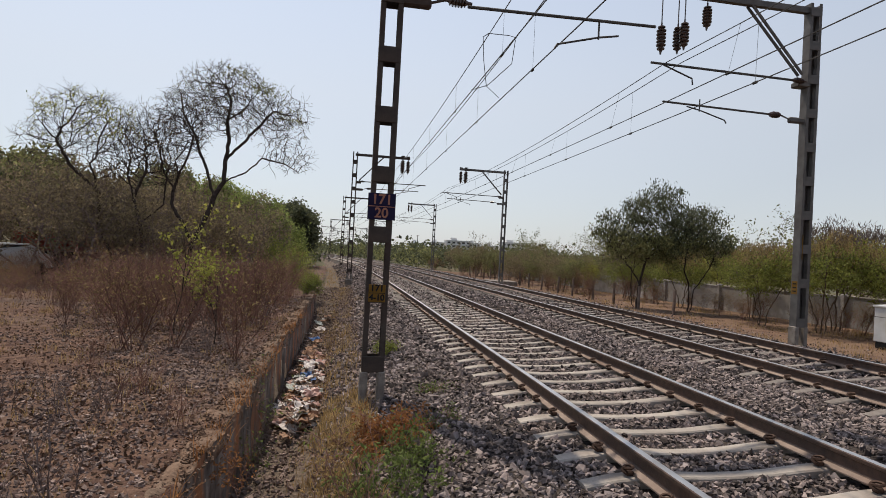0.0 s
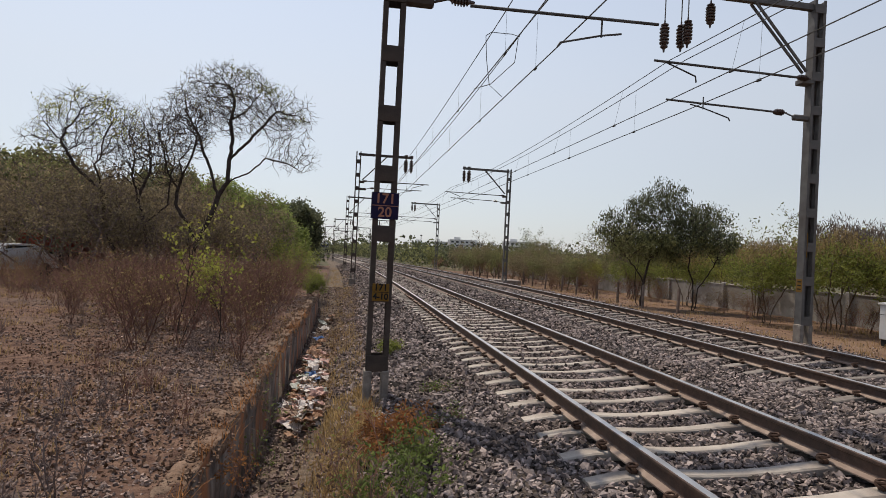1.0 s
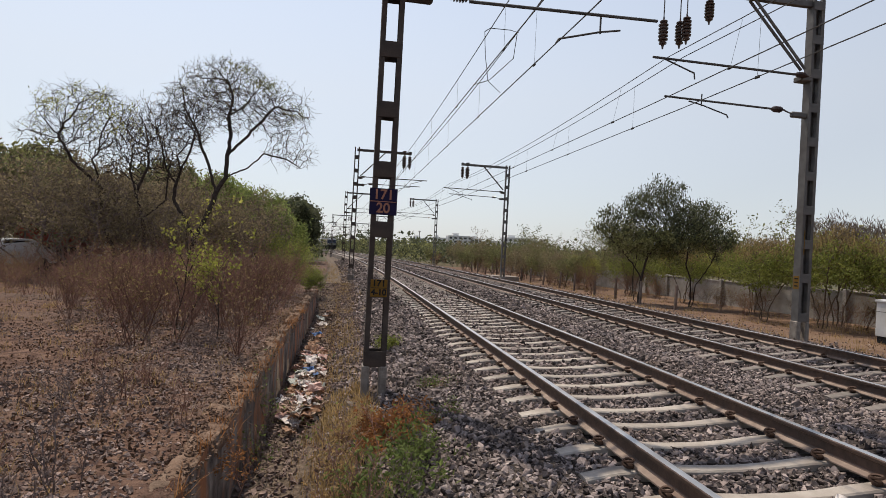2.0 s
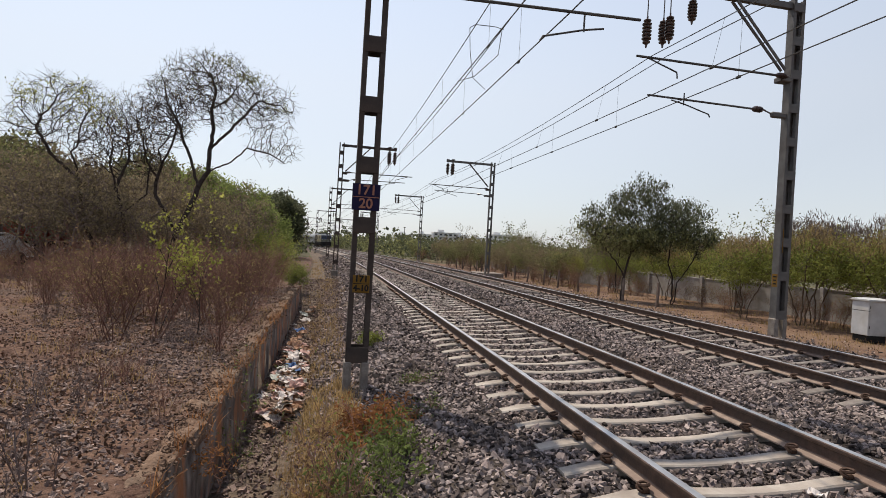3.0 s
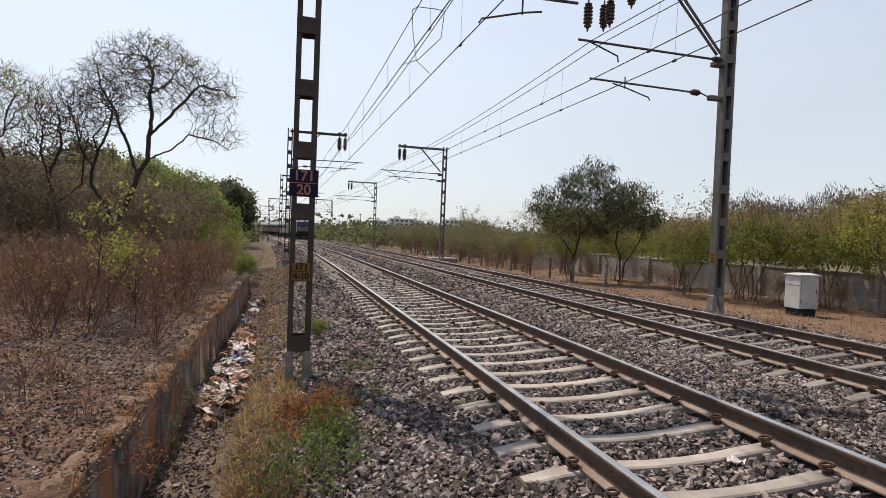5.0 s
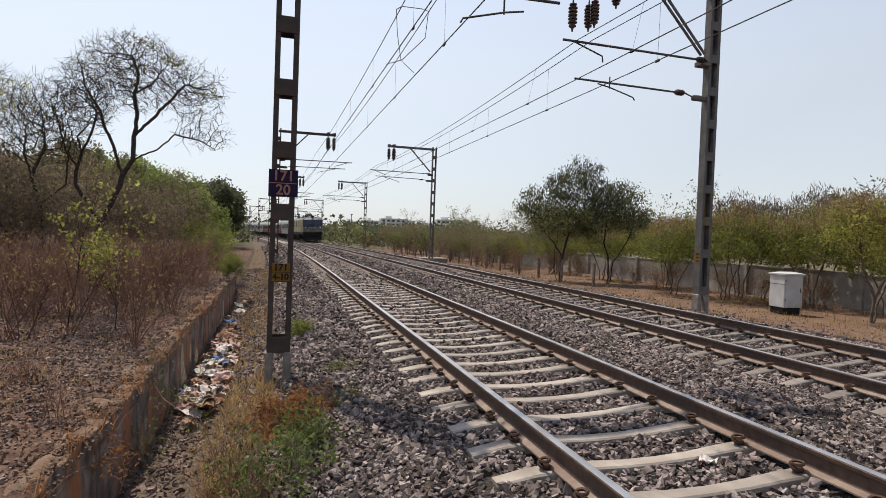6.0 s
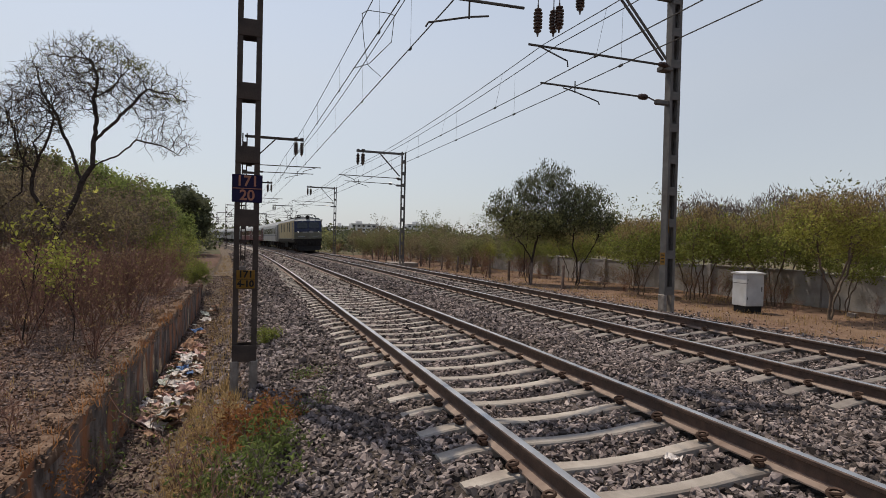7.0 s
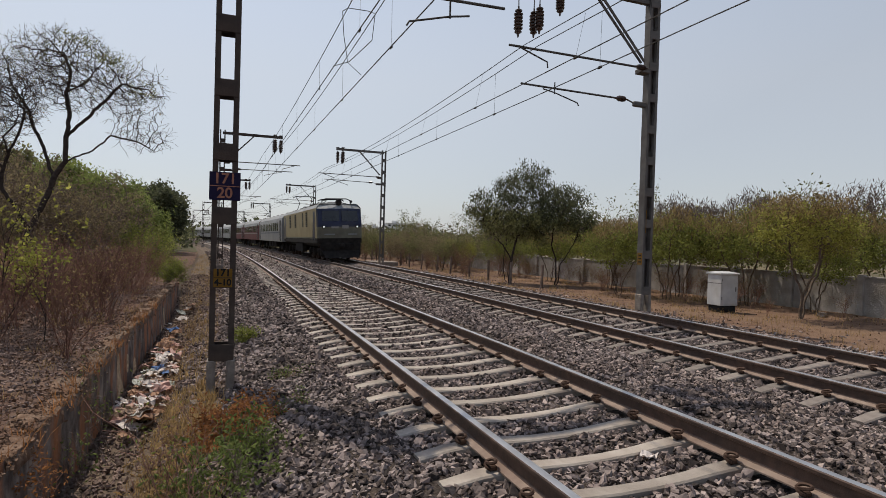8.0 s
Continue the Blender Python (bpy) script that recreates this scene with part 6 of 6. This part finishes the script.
def locomotive():
    e = thing("electric_locomotive", Matrix(), "cream and dark blue electric locomotive with lit headlamps", "locomotive", "passenger train")
    L, W = 18.6, 1.52
    f = -L / 2
    g = Geo()
    # side shell, lower and upper, between the two cabs
    for s in (-1, 1):
        x = s * W
        g.add([(x, f + 0.45, 1.18), (x, -f - 0.45, 1.18), (x, -f - 0.45, 1.52), (x, f + 0.45, 1.52)], [(0, 1, 2, 3)], 2)
        g.add([(x, f + 0.45, 1.52), (x, -f - 0.45, 1.52), (x, -f - 0.6, 3.55), (x, f + 0.6, 3.55)], [(0, 1, 2, 3)], 0)
        g.add([(x, f + 0.6, 3.55), (x, -f - 0.6, 3.55), (s * 1.30, -f - 0.7, 3.82), (s * 1.30, f + 0.7, 3.82)], [(0, 1, 2, 3)], 1)
    g.add([(-1.30, f + 0.7, 3.82), (1.30, f + 0.7, 3.82), (1.30, -f - 0.7, 3.82), (-1.30, -f - 0.7, 3.82)], [(0, 1, 2, 3)], 1)
    g.add([(-W, f + 0.45, 1.18), (W, f + 0.45, 1.18), (W, -f - 0.45, 1.18), (-W, -f - 0.45, 1.18)], [(3, 2, 1, 0)], 2)
    body = g.make("body", [M_CREAM, M_ROOF, M_UNDER], e)
    for side in (-1, 1):
        y0 = side * (L / 2)
        b = lambda v: y0 - side * v
        c = Geo()
        rows = [(1.18, 0.10), (1.52, 0.03), (2.28, 0.0), (2.50, 0.02), (3.50, 0.30), (3.86, 0.80)]
        cols = [(-1.0, 0.45), (-0.96, 0.16), (-0.5, 0.04), (0, 0), (0.5, 0.04), (0.96, 0.16), (1.0, 0.45)]
        vs = [(cxx * (W if z < 3.6 else 1.30), b(dy + dc * (1.0 if z < 3.6 else 0.6)), z) for z, dy in rows for cxx, dc in cols]
        k = len(cols)
        for i in range(len(rows) - 1):
            fs = [(i * k + j, i * k + j + 1, (i + 1) * k + j + 1, (i + 1) * k + j) for j in range(k - 1)]
            c.add(vs, fs, (3, 1, 0, 0, 2)[i])
        cab = c.make("cab_front", [M_NAVY, M_LOCO_BAND, M_ROOF, M_UNDER], e)
        for s in (-1, 1):
            wv = Geo()
            wv.add([(s * 0.09, b(0.085), 2.66), (s * 1.22, b(0.20), 2.66), (s * 1.18, b(0.38), 3.36), (s * 0.09, b(0.262), 3.36)], [(0, 1, 2, 3)])
            wv.v = [(x, y + 0.07 * side, z) for x, y, z in wv.v]
            wv.make("windscreen", M_GLASS, cab)
            lm = Geo()
            lm.lathe((s * 1.12, b(0.12), 2.28), (0, side, 0), [(0, 0.11), (0.07, 0.11), (0.09, 0.09)], 14)
            lm.make("headlamp_housing", M_UNDER, cab)
            lm = Geo()
            lm.lathe((s * 1.12, b(0.05), 2.28), (0, side, 0), [(0.0, 0.055), (0.04, 0.055), (0.05, 0.03)], 14)
            lm.make("headlamp", M_LAMP, cab, "lit white headlamp")
            bu = Geo()
            bu.lathe((s * 0.98, b(0.10), 1.06), (0, side, 0), [(0, 0.13), (0.35, 0.13), (0.36, 0.09), (0.55, 0.09), (0.56, 0.24), (0.62, 0.24)], 14)
            bu.make("buffer", M_UNDER, cab)
        for x0, x1, z0, z1, mm in ((-0.62, -0.14, 2.18, 2.30, M_COACH_W), (0.10, 0.52, 2.16, 2.38, M_COACH_W), (-1.1, -0.4, 1.74, 1.82, M_ROOF), (0.5, 1.1, 1.74, 1.82, M_ROOF)):
            pl = Geo()
            pl.box(x0, x1, min(b(-0.02), b(0.12)), max(b(-0.02), b(0.12)), z0, z1)
            pl.make("number_panel", mm, cab, "pale panel with unreadable marks")
        ct = Geo()
        ct.box(-1.35, 1.35, min(b(0.25), b(0.05)), max(b(0.25), b(0.05)), 0.32, 1.17, bevel=0.05)
        ct.add([(-1.3, b(0.1), 0.30), (1.3, b(0.1), 0.30), (1.1, b(-0.45), 0.22), (-1.1, b(-0.45), 0.22), (-1.3, b(0.1), 0.75), (1.3, b(0.1), 0.75)], [(0, 1, 2, 3), (4, 5, 2, 3)])
        ct.make("cattle_guard", M_UNDER, e)
        cp = Geo()
        cp.box(-0.16, 0.16, min(b(-0.5), b(0.3)), max(b(-0.5), b(0.3)), 0.90, 1.20, bevel=0.05)
        cp.make("coupler", M_UNDER, e)
        tl = Geo()
        tl.lathe((0, b(0.75), 3.93), (0, side, 0), [(0, 0.20), (0.25, 0.20), (0.28, 0.15)], 12)
        tl.make("roof_lamp", M_UNDER, e)
        hn = Geo()
        hn.lathe((0.85, b(0.9), 3.95), (0, side, 0.15), [(0, 0.03), (0.2, 0.03), (0.3, 0.10)], 10)
        hn.make("horn", M_UNDER, e)
        for s in (-1, 1):
            d = Geo()
            d.box(s * W - 0.006, s * W + 0.012, min(b(1.2), b(1.85)), max(b(1.2), b(1.85)), 1.45, 3.35, bevel=0.005)
            dd = d.make("cab_door", M_NAVY, e)
            d = Geo()
            d.box(s * W - 0.004, s * W + 0.018, min(b(1.28), b(1.77)), max(b(1.28), b(1.77)), 2.5, 3.2)
            d.make("door_window", M_GLASS, dd)
            d = Geo()
            for yy in (b(1.12), b(1.93)):
                d.tube([(s * (W + 0.06), yy, 1.4), (s * (W + 0.06), yy, 2.6)], 0.02, 5)
            d.make("handrail", M_COACH_W, dd)
    for s in (-1, 1):
        for yy, w in ((-4.6, 0.8), (-2.8, 0.5), (1.2, 0.9), (4.4, 1.0)):
            p = Geo()
            p.box(s * W - 0.005, s * W + 0.014, yy - w / 2, yy + w / 2, 2.35, 3.40)
            lv = p.make("louvre", M_UNDER, e)
            for i in range(7):
                q = Geo()
                q.box(s * W + 0.012 if s > 0 else s * W - 0.03, s * W + 0.03 if s > 0 else s * W - 0.012, yy - w / 2 + 0.04, yy + w / 2 - 0.04, 2.42 + i * 0.135, 2.47 + i * 0.135)
                q.make("slat", M_LOCO_BAND, lv)
        st = Geo()
        st.box(s * W - 0.004, s * W + 0.010, f + 1.9, -f - 1.9, 1.50, 1.60)
        st.make("side_stripe", M_LOCO_BAND, e)
        un = Geo()
        un.box(s * 1.25 - 0.18, s * 1.25 + 0.18, -1.9, 1.9, 0.45, 1.15, bevel=0.05)
        un.make("underframe_box", M_UNDER, e)
    un = Geo()
    un.box(-1.30, 1.30, f + 0.5, -f - 0.5, 0.98, 1.175)
    un.make("underframe", M_UNDER, e)
    for yc in (-5.7, 5.7):
        bogie(e, yc, 3, 3.8, 0.546)
    for yy, raised in ((-6.3, False), (6.3, True)):
        p = Geo()
        z = 3.98
        top = z + (1.25 if raised else 0.26)
        p.box(-0.9, 0.9, yy - 0.75, yy - 0.65, z - 0.1, z)
        p.box(-0.9, 0.9, yy + 0.65, yy + 0.75, z - 0.1, z)
        for s in (-1, 1):
            p.tube([(s * 0.55, yy + 0.7, z), (s * 0.5, yy - 0.75, (z + top) / 2 + 0.02), (s * 0.75, yy + (0.1 if raised else 0.5), top)], 0.03, 5)
            p.tube([(s * 0.55, yy - 0.7, z), (s * 0.55, yy + 0.7, z)], 0.03, 5)
        p.tube([(-0.95, yy + 0.2, top - 0.08), (-0.7, yy + 0.2, top + 0.03), (0.7, yy + 0.2, top + 0.03), (0.95, yy + 0.2, top - 0.08)], 0.035, 5)
        p.tube([(-0.8, yy - 0.1, top), (0.8, yy - 0.1, top)], 0.03, 5)
        p.make("pantograph", M_UNDER, e, "raised current collector" if raised else "folded current collector")
    for yy, xx in ((-3.6, -0.5), (-3.0, 0.4), (-1.8, -0.6), (-0.6, 0.3), (0.8, -0.4), (2.0, 0.5), (3.4, -0.5)):
        hanging_insulator("roof_insulator", (xx, yy, 3.82), 0.34, e, (0, 0, 1), 4, 0.09)
    rb = Geo()
    rb.tube([(-0.5, -3.6, 4.17), (0.4, -3.0, 4.17), (-0.6, -1.8, 4.17), (0.3, -0.6, 4.17), (0.5, 2.0, 4.17), (-0.5, 3.4, 4.17)], 0.025, 5)
    rb.box(-0.7, 0.7, -2.6, -0.2, 3.822, 3.98, bevel=0.05)
    rb.box(-0.6, 0.6, 0.6, 3.2, 3.822, 3.95, bevel=0.05)
    rb.make("roof_gear", M_UNDER, e)
    for yy in (-7.2, -4.6, -2.9, 0.0, 2.7, 5.0):
        hb = Geo()
        hb.box(-0.55, 0.55, yy - 0.45, yy + 0.45, 3.823, 4.02 if yy < -4 else 4.12, bevel=0.07)
        hb.make("roof_housing", M_UNDER if yy > -4 else M_ROOF, e, "bolted roof equipment housing")
    hp = Geo()
    hp.tube([(-1.0, -7.9, 3.86), (-0.95, -7.9, 4.12), (-0.7, -7.9, 4.22), (0.7, -7.9, 4.22), (0.95, -7.9, 4.12), (1.0, -7.9, 3.86)], 0.035, 6)
    hp.make("roof_hoop", M_UNDER, e)
    return e


def coach(shell, label):
    e = thing("passenger_coach", Matrix(), label, "railway coach", "passenger train")
    L, W = 22.0, 1.58
    h = L / 2
    g = Geo()
    sec = [(-W, 1.10), (-W, 2.0), (-W, 3.05), (-1.50, 3.42), (-1.15, 3.75), (-0.6, 3.95), (0, 4.02), (0.6, 3.95), (1.15, 3.75), (1.50, 3.42), (W, 3.05), (W, 2.0), (W, 1.10)]
    n = len(sec)
    vs = [(x, y, z) for y in (-h, h) for x, z in sec]
    for i in range(n):
        g.add(vs, [(i, (i + 1) % n, n + (i + 1) % n, n + i)], 1 if 2 <= i <= 9 else 2 if i == n - 1 else 0)
    g.add(vs, [tuple(range(n - 1, -1, -1)), tuple(range(n, 2 * n))], 0)
    g.make("body", [shell, M_ROOF, M_UNDER], e)
    for s in (-1, 1):
        win = None
        for i in range(10):
            y = -7.6 + i * 1.69
            if win is None:
                q = Geo()
                q.box(-0.012, 0.012, -0.55, 0.55, -0.42, 0.42, bevel=0.004)
                win = q.make("window", M_GLASS, e)
                win.matrix_basis = pose(s * W, y, 2.62)
            else:
                shared("window", win, e, pose(s * W, y, 2.62))
        for y in (-9.9, 9.9):
            q = Geo()
            q.box(s * W - 0.01, s * W + 0.012, y - 0.4, y + 0.4, 1.2, 3.2, bevel=0.005)
            d = q.make("door", M_UNDER, e)
            q = Geo()
            for a in (-0.5, 0.5):
                q.tube([(s * (W + 0.05), y + a, 1.3), (s * (W + 0.05), y + a, 2.7)], 0.02, 5)
            q.make("handrail", M_COACH_W, d)
        q = Geo()
        q.box(s * W - 0.004, s * W + 0.009, -9.3, 9.3, 1.95, 2.05)
        q.make("side_stripe", M_COACH_W if shell is M_COACH_R else M_NAVY, e)
    for y in (-h, h):
        q = Geo()
        q.box(-0.75, 0.75, y - 0.28, y + 0.28, 1.2, 3.4, bevel=0.08)
        q.make("gangway", M_UNDER, e)
    q = Geo()
    for a, b in ((-3.6, -1.6), (-1.0, 0.8), (1.3, 3.4)):
        q.box(-1.2, 1.2, a, b, 0.45, 1.095, bevel=0.05)
    q.make("underframe_box", M_UNDER, e)
    for yc in (-7.4, 7.4):
        bogie(e, yc, 2, 2.7, 0.457)
    for y in (-8, -4, 0, 4, 8):
        q = Geo()
        q.lathe((0, y, 3.98), (0, 0, 1), [(0, 0.22), (0.10, 0.22), (0.18, 0.12)], 10)
        q.make("roof_vent", M_ROOF, e)
    return e


LOCO = locomotive()
c_white = coach(M_COACH_W, "pale grey passenger coach with dark windows")
c_red = coach(M_COACH_R, "dark maroon passenger coach with a pale stripe")
COACHES = [c_white, c_red, copy_thing(c_red, Matrix()), copy_thing(c_white, Matrix()), copy_thing(c_white, Matrix()), copy_thing(c_white, Matrix()), copy_thing(c_white, Matrix())]
FRONT_AT_END, SPEED = 39.3, 27.3


def on_track(yc, half):
    a = along(TRACKS[1], yc - half, rail_z(1, TRACKS[1]))
    b = along(TRACKS[1], yc + half, rail_z(1, TRACKS[1]))
    d = b - a
    return Matrix.Translation((a + b) / 2) @ pose(0, 0, 0, math.degrees(math.atan2(d.z, math.hypot(d.x, d.y))), 0, math.degrees(-math.atan2(d.x, d.y))) @ pose(0, 0, 0, 0, -2.4, 0)


def motions():
    times = [i * 0.5 for i in range(17)]
    walk(LOCO, [(t, on_track(FRONT_AT_END + SPEED * (8 - t) + 9.4, 5.7)) for t in times])
    for i, c in enumerate(COACHES):
        off = 19.3 + 11.3 + 22.6 * i
        walk(c, [(t, on_track(FRONT_AT_END + SPEED * (8 - t) + off, 7.4)) for t in times])


motions()
